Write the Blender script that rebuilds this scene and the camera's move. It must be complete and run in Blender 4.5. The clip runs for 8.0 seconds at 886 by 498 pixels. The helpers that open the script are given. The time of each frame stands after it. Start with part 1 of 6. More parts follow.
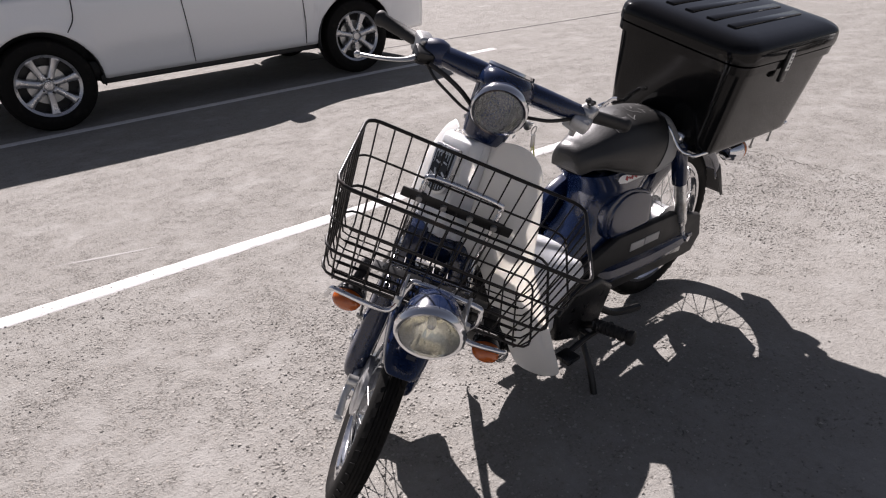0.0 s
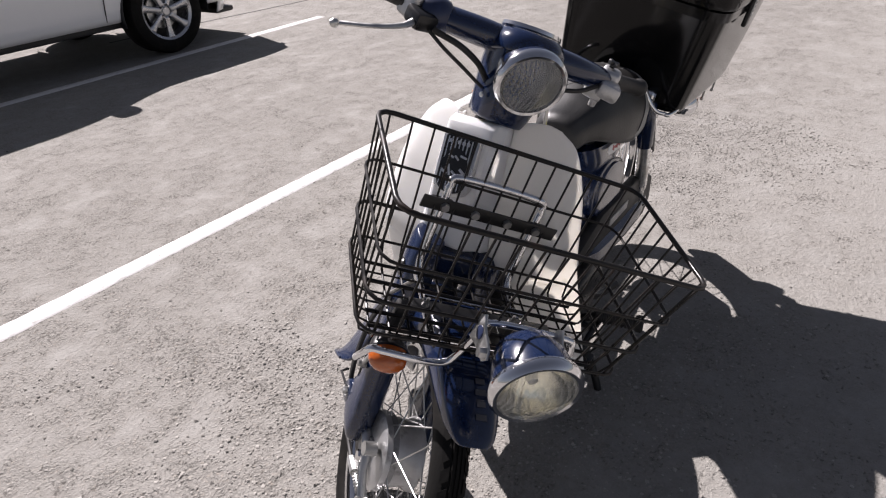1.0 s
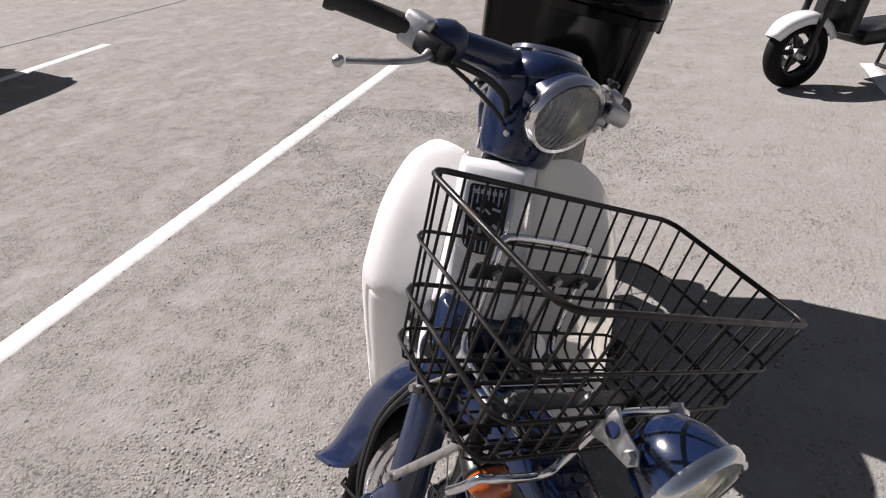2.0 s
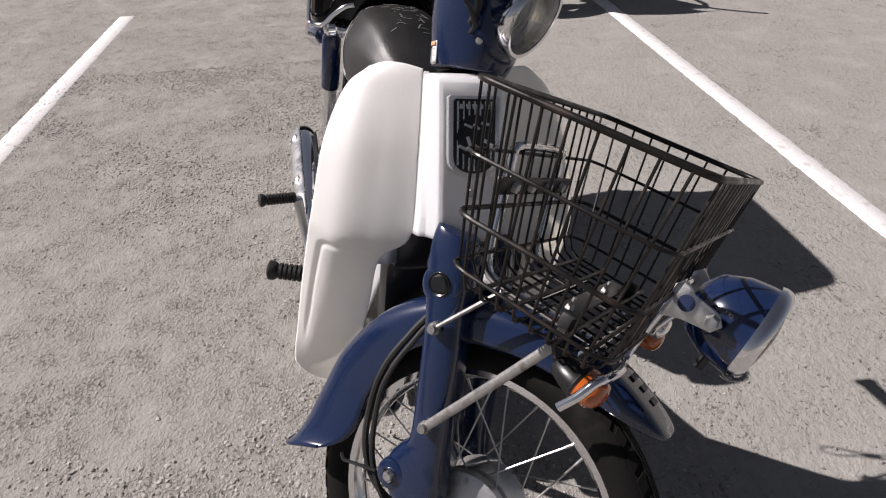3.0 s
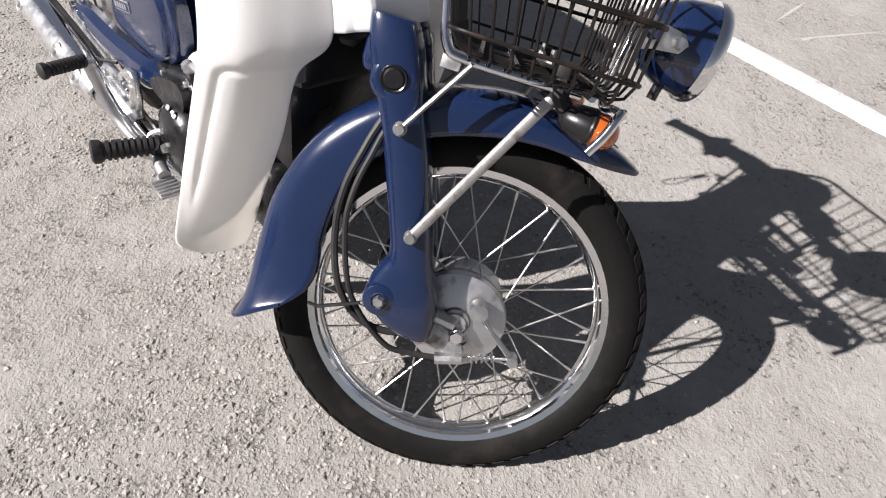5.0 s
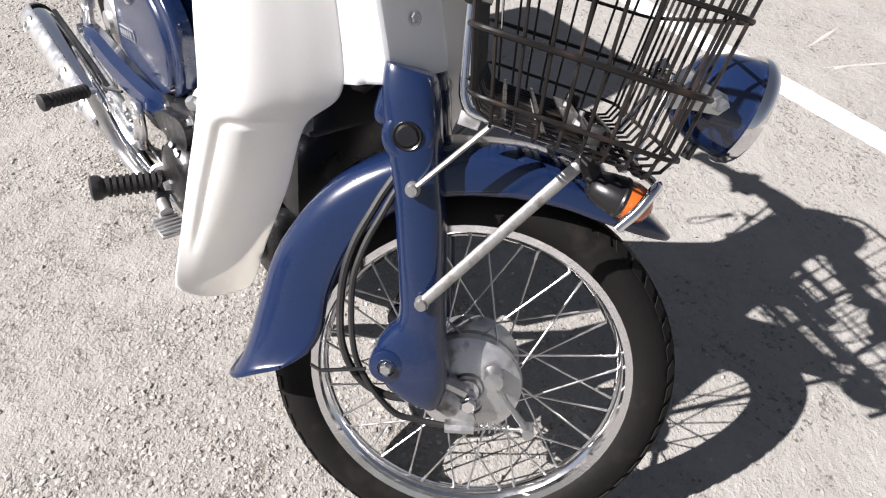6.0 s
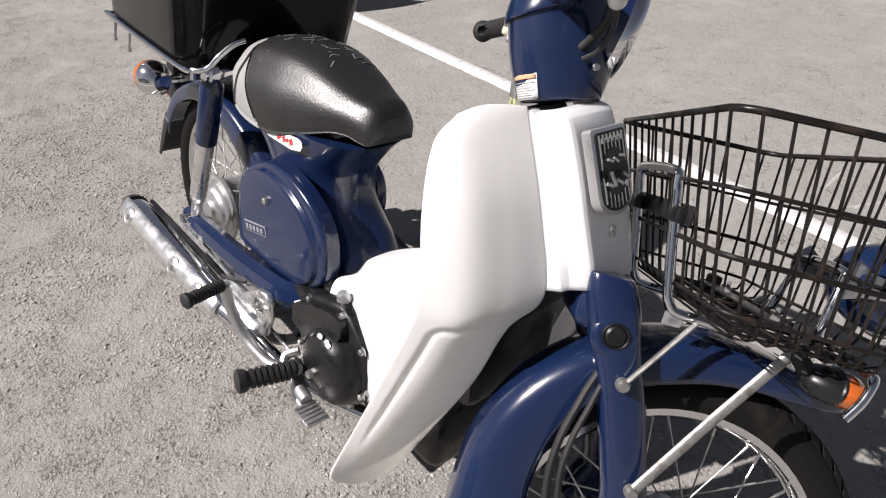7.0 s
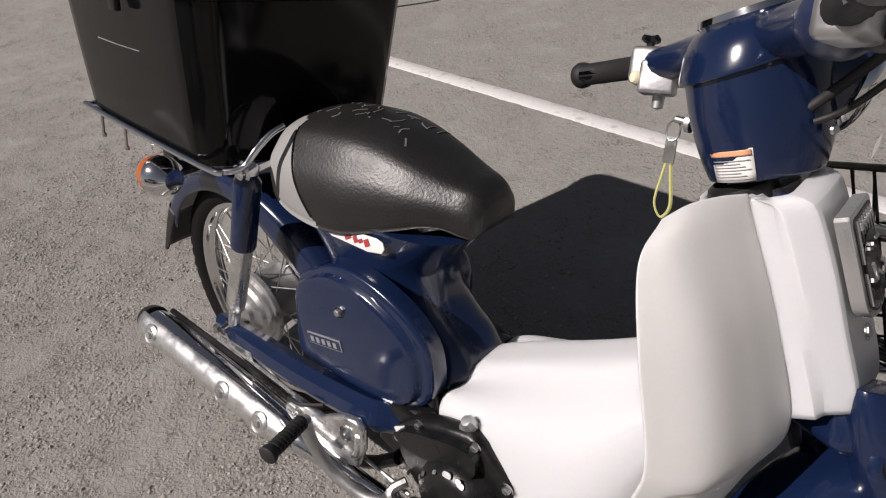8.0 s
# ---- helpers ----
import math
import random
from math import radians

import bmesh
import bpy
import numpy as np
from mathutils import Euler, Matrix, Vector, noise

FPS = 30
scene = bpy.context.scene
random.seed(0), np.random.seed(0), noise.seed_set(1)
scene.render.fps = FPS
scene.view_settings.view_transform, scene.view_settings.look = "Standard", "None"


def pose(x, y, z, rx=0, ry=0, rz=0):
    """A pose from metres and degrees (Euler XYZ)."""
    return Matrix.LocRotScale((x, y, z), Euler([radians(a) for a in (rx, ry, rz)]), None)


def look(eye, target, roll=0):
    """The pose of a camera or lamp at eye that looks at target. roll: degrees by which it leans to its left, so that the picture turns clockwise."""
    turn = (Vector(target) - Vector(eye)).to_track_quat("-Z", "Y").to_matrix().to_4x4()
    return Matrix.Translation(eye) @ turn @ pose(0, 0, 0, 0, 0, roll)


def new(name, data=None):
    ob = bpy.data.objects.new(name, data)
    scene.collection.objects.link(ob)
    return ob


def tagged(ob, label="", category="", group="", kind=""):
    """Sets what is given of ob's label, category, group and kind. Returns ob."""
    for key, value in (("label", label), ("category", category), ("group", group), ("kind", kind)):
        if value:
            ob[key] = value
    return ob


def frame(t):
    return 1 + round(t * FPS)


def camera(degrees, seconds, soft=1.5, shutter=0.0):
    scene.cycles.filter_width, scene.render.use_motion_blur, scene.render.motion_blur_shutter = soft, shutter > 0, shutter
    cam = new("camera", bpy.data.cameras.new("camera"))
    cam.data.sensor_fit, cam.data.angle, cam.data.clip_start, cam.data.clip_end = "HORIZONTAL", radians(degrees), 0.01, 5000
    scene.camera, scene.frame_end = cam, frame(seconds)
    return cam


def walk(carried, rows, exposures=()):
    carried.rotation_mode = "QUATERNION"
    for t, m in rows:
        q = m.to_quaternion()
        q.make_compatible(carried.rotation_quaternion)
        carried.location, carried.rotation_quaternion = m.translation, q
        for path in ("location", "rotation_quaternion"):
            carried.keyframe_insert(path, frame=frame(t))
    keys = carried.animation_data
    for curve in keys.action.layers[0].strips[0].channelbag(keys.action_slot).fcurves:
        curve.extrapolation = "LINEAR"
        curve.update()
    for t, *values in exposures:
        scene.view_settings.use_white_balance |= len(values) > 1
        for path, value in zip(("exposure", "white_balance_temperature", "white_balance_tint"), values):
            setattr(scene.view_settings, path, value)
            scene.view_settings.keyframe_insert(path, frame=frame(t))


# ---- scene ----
cam = camera(67.2, 8.0, 1.15)
PATH = [
    (0, (2.033, 1.193, 1.224), (0.999, -0.281, 0.353), -4.0),
    (0.5, (2.056, 0.96, 1.195), (0.885, -0.372, 0.27), -5.3),
    (1, (2.081, 0.694, 1.184), (0.714, -0.384, 0.199), -4.6),
    (1.5, (2.058, 0.467, 1.168), (0.551, -0.396, 0.175), -4.9),
    (1.7, (2.036, 0.401, 1.183), (0.477, -0.373, 0.197), -4.5),
    (2.8, (2.056, -0.011, 1.158), (0.388, 0.041, 0.056), -2.6),
    (3, (2.036, -0.064, 1.131), (0.401, 0.115, -0.006), -2.1),
    (3.5, (1.971, -0.184, 1.114), (0.416, 0.32, -0.039), -0.2),
    (4, (1.968, -0.278, 1.08), (0.582, 0.384, -0.201), 0.4),
    (4.5, (1.97, -0.348, 1.053), (0.79, 0.459, -0.346), 0.2),
    (4.7, (1.958, -0.353, 1.025), (0.835, 0.47, -0.411), 1.8),
    (5.8, (1.879, -0.31, 1.021), (0.75, 0.478, -0.429), 2.0),
    (6, (1.854, -0.297, 1.031), (0.707, 0.485, -0.409), 1.8),
    (6.5, (1.781, -0.359, 1.072), (0.477, 0.437, -0.219), 1.8),
    (7, (1.679, -0.525, 1.139), (0.384, 0.466, -0.020), 0.4),
    (7.5, (1.510, -0.600, 1.139), (0.220, 0.408, -0.010), -0.2),
    (8, (1.330, -0.528, 1.159), (0.117, 0.535, -0.022), -6.8),
]
EXPOSURES = [(0, 0.86, 6350, 20), (1.5, 0.78, 6350, 20), (3.0, 0.46, 6450, 19), (3.5, 0.44, 6450, 19), (4.5, 0.75, 6400, 18), (6.0, 1.26, 6300, 16), (6.5, 1.2, 6300, 16), (7.0, 0.66, 6400, 17), (7.5, 0.35, 6500, 17), (8.0, -0.04, 6600, 18)]
walk(cam, [(t, look(eye, target, roll)) for t, eye, target, roll in PATH], EXPOSURES)


# ---- light ----
SUN_WAY = Vector((0.36, 0.98, -1.0)).normalized()
world = bpy.data.worlds.new("sky")
scene.world = world
world.use_nodes = True
wn = world.node_tree.nodes
sky = wn.new("ShaderNodeTexSky")
sky.sky_type, sky.sun_disc = "NISHITA", False
sky.sun_elevation = math.asin(-SUN_WAY.z)
sky.sun_rotation = math.atan2(-SUN_WAY.x, -SUN_WAY.y)
sky.air_density, sky.dust_density, sky.ozone_density = 1.0, 0.6, 1.0
haze = wn.new("ShaderNodeHueSaturation")
haze.inputs["Saturation"].default_value = 0.5
world.node_tree.links.new(sky.outputs[0], haze.inputs["Color"])
world.node_tree.links.new(haze.outputs[0], wn["Background"].inputs[0])
wn["Background"].inputs[1].default_value = 0.029
sun = new("sun", bpy.data.lights.new("sun", "SUN"))
sun.data.energy, sun.data.angle, sun.data.color = 5.2, radians(0.53), (1.0, 0.96, 0.9)
sun.matrix_world = look((0, 0, 6), Vector((0, 0, 6)) + SUN_WAY)


# ---- materials ----
def material(name, colour, rough=0.5, metal=0.0, var=0.12, grain=60.0, patch=6.0, bump=0.0, coat=0.0, rvar=0.1, dirt=None, bump_scale=None):
    """A surface with variation at two scales, worn gloss and fine relief."""
    m = bpy.data.materials.new(name)
    m.use_nodes = True
    nt = m.node_tree
    n, l = nt.nodes, nt.links
    b = n["Principled BSDF"]
    tc = n.new("ShaderNodeTexCoord")
    fine, wide = n.new("ShaderNodeTexNoise"), n.new("ShaderNodeTexNoise")
    for node, scale, detail in ((fine, grain, 6), (wide, patch, 4)):
        node.inputs["Scale"].default_value, node.inputs["Detail"].default_value = scale, detail
        l.new(tc.outputs["Object"], node.inputs["Vector"])
    mix = n.new("ShaderNodeMix")
    mix.data_type = "RGBA"
    add = n.new("ShaderNodeMath")
    add.operation = "ADD"
    half = n.new("ShaderNodeMath")
    half.operation = "MULTIPLY"
    half.inputs[1].default_value = 0.5
    l.new(fine.outputs[0], add.inputs[0])
    l.new(wide.outputs[0], add.inputs[1])
    l.new(add.outputs[0], half.inputs[0])
    l.new(half.outputs[0], mix.inputs[0])
    dark = tuple(c * (1 - var) for c in colour)
    light = tuple(min(1.0, c * (1 + var)) for c in colour)
    mix.inputs[6].default_value, mix.inputs[7].default_value = (*dark, 1), (*light, 1)
    out = mix.outputs[2]
    if dirt:
        ramp = n.new("ShaderNodeMapRange")
        ramp.inputs[1].default_value, ramp.inputs[2].default_value = 0.56, 0.72
        l.new(wide.outputs[0], ramp.inputs[0])
        mud = n.new("ShaderNodeMix")
        mud.data_type = "RGBA"
        l.new(ramp.outputs[0], mud.inputs[0])
        l.new(out, mud.inputs[6])
        mud.inputs[7].default_value = (*dirt, 1)
        out = mud.outputs[2]
    l.new(out, b.inputs["Base Color"])
    b.inputs["Metallic"].default_value = metal
    rr = n.new("ShaderNodeMapRange")
    rr.inputs[1].default_value, rr.inputs[2].default_value = 0.3, 0.7
    rr.inputs[3].default_value, rr.inputs[4].default_value = max(0.02, rough - rvar), min(1, rough + rvar)
    l.new(wide.outputs[0], rr.inputs[0])
    l.new(rr.outputs[0], b.inputs["Roughness"])
    if coat:
        b.inputs["Coat Weight"].default_value, b.inputs["Coat Roughness"].default_value = coat, 0.06
    if bump:
        bp = n.new("ShaderNodeBump")
        bp.inputs["Strength"].default_value, bp.inputs["Distance"].default_value = bump, 0.002
        src = fine
        if bump_scale:
            src = n.new("ShaderNodeTexNoise")
            src.inputs["Scale"].default_value, src.inputs["Detail"].default_value = bump_scale, 5
            l.new(tc.outputs["Object"], src.inputs["Vector"])
        l.new(src.outputs[0], bp.inputs["Height"])
        l.new(bp.outputs[0], b.inputs["Normal"])
    return m


BLUE = material("navy paint", (0.0056, 0.0138, 0.046), 0.2, 0.0, 0.2, 220, 9, 0.025, 0.5, 0.07)
BLUE_DULL = material("worn navy paint", (0.011, 0.02, 0.06), 0.4, 0.0, 0.25, 180, 22, 0.06, 0.25, 0.12)
WHITE = material("off-white resin", (0.62, 0.612, 0.59), 0.42, 0.0, 0.05, 240, 5, 0.05, 0.0, 0.1)
CREAM = material("white resin", (0.82, 0.815, 0.79), 0.36, 0.0, 0.04, 240, 7, 0.04, 0.0, 0.08)
for resin in (WHITE, CREAM):
    # thin resin lets some of the sun through
    skin_node = resin.node_tree.nodes["Principled BSDF"]
    skin_node.inputs["Subsurface Weight"].default_value = 0.9
    skin_node.inputs["Subsurface Radius"].default_value = (1.0, 0.95, 0.85)
    skin_node.inputs["Subsurface Scale"].default_value = 0.02
CHROME = material("chrome", (0.72, 0.72, 0.73), 0.10, 1.0, 0.08, 300, 40, 0.02, 0.0, 0.05)
BRUSHED = material("dull bright steel", (0.78, 0.78, 0.77), 0.3, 0.95, 0.2, 260, 30, 0.06, 0.0, 0.1, (0.5, 0.48, 0.45))
GALV = material("dull galvanised steel", (0.3, 0.295, 0.285), 0.45, 0.75, 0.35, 160, 55, 0.15, 0.0, 0.12, (0.16, 0.145, 0.13))
ZINC = material("zinc-plated steel", (0.52, 0.52, 0.51), 0.4, 1.0, 0.25, 260, 60, 0.1, 0.0, 0.12)
ALLOY = material("cast aluminium", (0.5, 0.5, 0.5), 0.45, 0.9, 0.2, 200, 30, 0.15, 0.0, 0.12, (0.16, 0.15, 0.14))
CASTING = material("weathered grey casting", (0.3, 0.3, 0.3), 0.5, 0.8, 0.25, 180, 30, 0.2, 0.0, 0.12, (0.12, 0.112, 0.105))
RUBBER = material("black rubber", (0.012, 0.0115, 0.0115), 0.62, 0.0, 0.3, 160, 12, 0.2, 0.0, 0.1, (0.028, 0.026, 0.024))
TYRE = material("tyre rubber", (0.0062, 0.0058, 0.0054), 0.7, 0.0, 0.35, 140, 14, 0.25, 0.0, 0.1, (0.018, 0.0155, 0.0135))
BLACK = material("black plastic", (0.007, 0.007, 0.0075), 0.34, 0.0, 0.25, 200, 16, 0.06, 0.0, 0.12)
WIRE = material("black coated wire", (0.008, 0.0068, 0.0062), 0.38, 0.0, 0.4, 130, 30, 0.12, 0.0, 0.15, (0.024, 0.015, 0.011))
WIRE.node_tree.nodes["Principled BSDF"].inputs["Specular IOR Level"].default_value = 0.3
CASE = material("black engine enamel", (0.009, 0.009, 0.0095), 0.34, 0.2, 0.3, 120, 40, 0.2, 0.0, 0.12)
VINYL = material("black seat vinyl", (0.011, 0.0107, 0.0103), 0.44, 0.0, 0.2, 300, 10, 0.3, 0.0, 0.06, None, 210)
VINYL.node_tree.nodes["Principled BSDF"].inputs["Specular IOR Level"].default_value = 0.62
TYRE.node_tree.nodes["Principled BSDF"].inputs["Specular IOR Level"].default_value = 0.16
VINYL_GREY = material("grey seat vinyl", (0.27, 0.27, 0.265), 0.5, 0.0, 0.1, 300, 10, 0.2, 0.0, 0.08, None, 420)
BOXBLACK = material("glossy black box resin", (0.004, 0.004, 0.0042), 0.1, 0.0, 0.3, 40, 4, 0.02, 0.0, 0.05)
BOXBLACK.node_tree.nodes["Principled BSDF"].inputs["Specular IOR Level"].default_value = 0.22
AMBER = material("amber lens", (0.42, 0.095, 0.014), 0.12, 0.0, 0.15, 200, 30, 0.1, 0.5, 0.05)
RED = material("red lens", (0.26, 0.012, 0.012), 0.15, 0.0, 0.1, 200, 30, 0.1, 0.5, 0.05)
IVORY = material("ivory plastic", (0.72, 0.66, 0.48), 0.4, 0.0, 0.06, 200, 20)
STICKER = material("white sticker", (0.78, 0.77, 0.75), 0.35, 0.0, 0.04, 200, 20)
ORANGE = material("sun-faded orange print", (0.74, 0.36, 0.2), 0.4, 0.0, 0.05, 200, 20)
PRINT = material("grey print", (0.18, 0.18, 0.18), 0.5, 0.0, 0.05, 200, 20)
WORNPRINT = material("worn dark grey print", (0.05, 0.052, 0.062), 0.5, 0.0, 0.3, 200, 20)
PINK = material("dark red print", (0.36, 0.04, 0.045), 0.5, 0.0, 0.1, 200, 20)
FADED = material("sun-faded grey print", (0.42, 0.41, 0.40), 0.5, 0.0, 0.08, 200, 20)
SILVER = material("silver print", (0.6, 0.6, 0.6), 0.3, 0.8, 0.1, 200, 20)
CHALK = material("chalk mark", (0.1, 0.1, 0.098), 0.9, 0.0, 0.4, 400, 60)
CORD = material("yellow-green cord", (0.52, 0.52, 0.2), 0.7, 0.0, 0.2, 300, 50)
CARPAINT = material("white car paint", (0.9, 0.905, 0.91), 0.22, 0.0, 0.03, 60, 2, 0.0, 0.7, 0.05)
CARTRIM = material("black car trim", (0.02, 0.02, 0.021), 0.5, 0.0, 0.2, 90, 6)
CARGLASS = material("dark car glass", (0.012, 0.014, 0.015), 0.06, 0.0, 0.1, 20, 2)
ALLOY_CAR = material("silver alloy wheel", (0.55, 0.55, 0.56), 0.3, 0.85, 0.08, 120, 8)
SCOOTWHITE = material("pearl white panel", (0.75, 0.76, 0.75), 0.25, 0.0, 0.05, 80, 6, 0.0, 0.5)


def glass(name):
    """Thin clear glass: what lies behind it, and a clean reflection that grows with the angle."""
    m = bpy.data.materials.new(name)
    m.use_nodes = True
    n, l = m.node_tree.nodes, m.node_tree.links
    clear, milky, shine = n.new("ShaderNodeBsdfTransparent"), n.new("ShaderNodeBsdfDiffuse"), n.new("ShaderNodeBsdfGlossy")
    prisms, mix, fres = n.new("ShaderNodeMixShader"), n.new("ShaderNodeMixShader"), n.new("ShaderNodeFresnel")
    clear.inputs[0].default_value = (0.97, 0.98, 0.97, 1)
    milky.inputs[0].default_value = (0.86, 0.87, 0.85, 1)
    shine.inputs["Roughness"].default_value = 0.02
    fres.inputs[0].default_value = 1.5
    # the pressed prisms scatter part of the light in fine upright bands
    tc, wave, band = n.new("ShaderNodeTexCoord"), n.new("ShaderNodeTexWave"), n.new("ShaderNodeMapRange")
    wave.inputs["Scale"].default_value, wave.inputs["Distortion"].default_value, wave.inputs["Detail Scale"].default_value = 75, 1.0, 6
    band.inputs[3].default_value, band.inputs[4].default_value = 0.08, 0.24
    l.new(tc.outputs["Object"], wave.inputs[0])
    l.new(wave.outputs["Fac"], band.inputs[0])
    l.new(band.outputs[0], prisms.inputs[0])
    l.new(clear.outputs[0], prisms.inputs[1])
    l.new(milky.outputs[0], prisms.inputs[2])
    l.new(fres.outputs[0], mix.inputs[0])
    l.new(prisms.outputs[0], mix.inputs[1])
    l.new(shine.outputs[0], mix.inputs[2])
    l.new(mix.outputs[0], n["Material Output"].inputs[0])
    return m


GLASS = glass("ribbed lamp glass")
SILVERED = material("silvered lamp bowl", (0.95, 0.91, 0.76), 0.2, 1.0, 0.04, 120, 20, 0.0, 0.0, 0.05)


def asphalt():
    """Old pale asphalt: exposed aggregate, worn and dusty patches, small pits."""
    m = bpy.data.materials.new("old asphalt")
    m.use_nodes = True
    nt = m.node_tree
    n, l = nt.nodes, nt.links
    b = n["Principled BSDF"]
    tc = n.new("ShaderNodeTexCoord")

    def noise_tex(scale, detail, rough=0.6):
        t = n.new("ShaderNodeTexNoise")
        t.inputs["Scale"].default_value, t.inputs["Detail"].default_value, t.inputs["Roughness"].default_value = scale, detail, rough
        l.new(tc.outputs["Object"], t.inputs["Vector"])
        return t.outputs[0]

    def ranged(src, a, z, lo=0.0, hi=1.0):
        r = n.new("ShaderNodeMapRange")
        for i, v in enumerate((a, z, lo, hi)):
            r.inputs[i + 1].default_value = v
        l.new(src, r.inputs[0])
        return r.outputs[0]

    def blend(fac, a, z):
        x = n.new("ShaderNodeMix")
        x.data_type = "RGBA"
        l.new(fac, x.inputs[0])
        for i, v in ((6, a), (7, z)):
            if isinstance(v, tuple):
                x.inputs[i].default_value = (*v, 1)
            else:
                l.new(v, x.inputs[i])
        return x.outputs[2]

    big, mid, fine = noise_tex(0.8, 5), noise_tex(4.2, 6, 0.62), noise_tex(240, 4, 0.7)
    # coordinates pushed about a little, so that the stones get uneven outlines
    warp = n.new("ShaderNodeTexNoise")
    warp.inputs["Scale"].default_value, warp.inputs["Detail"].default_value = 150, 2
    l.new(tc.outputs["Object"], warp.inputs["Vector"])
    push = n.new("ShaderNodeVectorMath")
    push.operation = "MULTIPLY_ADD"
    l.new(warp.outputs["Color"], push.inputs[0])
    push.inputs[1].default_value = (0.011, 0.011, 0.011)
    l.new(tc.outputs["Object"], push.inputs[2])

    def stones(scale):
        v = n.new("ShaderNodeTexVoronoi")
        v.inputs["Scale"].default_value = scale
        l.new(push.outputs[0], v.inputs["Vector"])
        c = n.new("ShaderNodeSeparateColor")
        l.new(v.outputs["Color"], c.inputs[0])
        return v.outputs["Distance"], c.outputs[0], c.outputs[1]

    def maths(op, a, z):
        x = n.new("ShaderNodeMath")
        x.operation = op
        for i, v in enumerate((a, z)):
            if isinstance(v, float):
                x.inputs[i].default_value = v
            else:
                l.new(v, x.inputs[i])
        return x.outputs[0]

    gap, tone, hue = stones(145)
    gap2, tone2, hue2 = stones(330)
    # where the binder has worn off: loose clusters, most of them in the middle of the bay
    xyz = n.new("ShaderNodeSeparateXYZ")
    l.new(tc.outputs["Object"], xyz.inputs[0])
    bay = ranged(xyz.outputs[1], 0.75, -0.3, -0.015, 0.11)
    lumps = noise_tex(15.0, 5, 0.7)
    worn = ranged(maths("ADD", maths("ADD", maths("MULTIPLY", lumps, 0.6), maths("MULTIPLY", mid, 0.4)), bay), 0.50, 0.68)
    dust = ranged(maths("ADD", maths("MULTIPLY", mid, 0.6), maths("MULTIPLY", big, 0.4)), 0.40, 0.62)
    base = blend(dust, (0.225, 0.216, 0.198), (0.30, 0.29, 0.268))
    # soft patches of one to two centimetres, over paler and browner ones of a hand's width
    blotch, smear = noise_tex(48, 4, 0.6), noise_tex(13, 4, 0.6)
    base = blend(ranged(smear, 0.50, 0.72, 0.0, 0.4), base, (0.235, 0.221, 0.196))
    base = blend(ranged(mid, 0.50, 0.34, 0.0, 0.75), base, (0.335, 0.327, 0.308))
    base = blend(ranged(blotch, 0.42, 0.66, 0.0, 0.4), base, (0.35, 0.338, 0.314))
    base = blend(ranged(fine, 0.30, 0.70, 0.0, 0.26), base, (0.20, 0.19, 0.175))
    base = blend(ranged(tone2, 0.0, 1.0, 0.0, 0.2), base, (0.36, 0.347, 0.323))
    rock = blend(tone, (0.21, 0.20, 0.182), (0.345, 0.33, 0.303))
    rock = blend(ranged(hue, 0.86, 0.97, 0.0, 0.5), rock, (0.37, 0.31, 0.25))
    # shade between neighbouring stones, painted as a darker rock colour
    rock = blend(ranged(gap, 0.46, 0.66, 0.0, 0.6), rock, (0.13, 0.12, 0.107))
    base = blend(maths("MULTIPLY", worn, 0.6), base, rock)
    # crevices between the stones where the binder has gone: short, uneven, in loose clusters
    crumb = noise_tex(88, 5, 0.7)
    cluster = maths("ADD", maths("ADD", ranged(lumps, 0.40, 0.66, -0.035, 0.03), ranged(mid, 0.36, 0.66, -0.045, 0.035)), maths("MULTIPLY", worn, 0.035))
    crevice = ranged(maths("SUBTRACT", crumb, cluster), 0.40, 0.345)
    # the shade down in the crevices goes into the base colour
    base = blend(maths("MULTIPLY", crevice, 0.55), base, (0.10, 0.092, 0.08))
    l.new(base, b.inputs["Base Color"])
    b.inputs["Roughness"].default_value = 0.93
    b.inputs["Specular IOR Level"].default_value = 0.2
    dome = maths("MULTIPLY", ranged(gap, 0.15, 0.7, 1.0, 0.0), maths("ADD", maths("MULTIPLY", tone, 0.7), 0.3))
    coarse = maths("MULTIPLY", dome, maths("ADD", maths("MULTIPLY", worn, 0.7), 0.03))
    small = maths("MULTIPLY", ranged(gap2, 0.1, 0.7, 0.2, 0.0), tone2)
    height = maths("ADD", maths("ADD", coarse, small), maths("ADD", maths("MULTIPLY", fine, 0.12), maths("ADD", maths("MULTIPLY", crumb, 0.6), maths("MULTIPLY", blotch, 0.9))))
    height = maths("SUBTRACT", height, maths("MULTIPLY", crevice, 0.5))
    bp = n.new("ShaderNodeBump")
    bp.inputs["Strength"].default_value, bp.inputs["Distance"].default_value = 0.9, 0.0058
    l.new(height, bp.inputs["Height"])
    l.new(bp.outputs[0], b.inputs["Normal"])
    return m


ASPHALT = asphalt()
LINE = material("worn road paint", (0.61, 0.60, 0.59), 0.8, 0.0, 0.22, 160, 22, 0.7, 0.0, 0.05, (0.42, 0.41, 0.395), 130)
CRACK = material("dark tar seam", (0.05, 0.048, 0.045), 0.8, 0.0, 0.2, 80, 9)


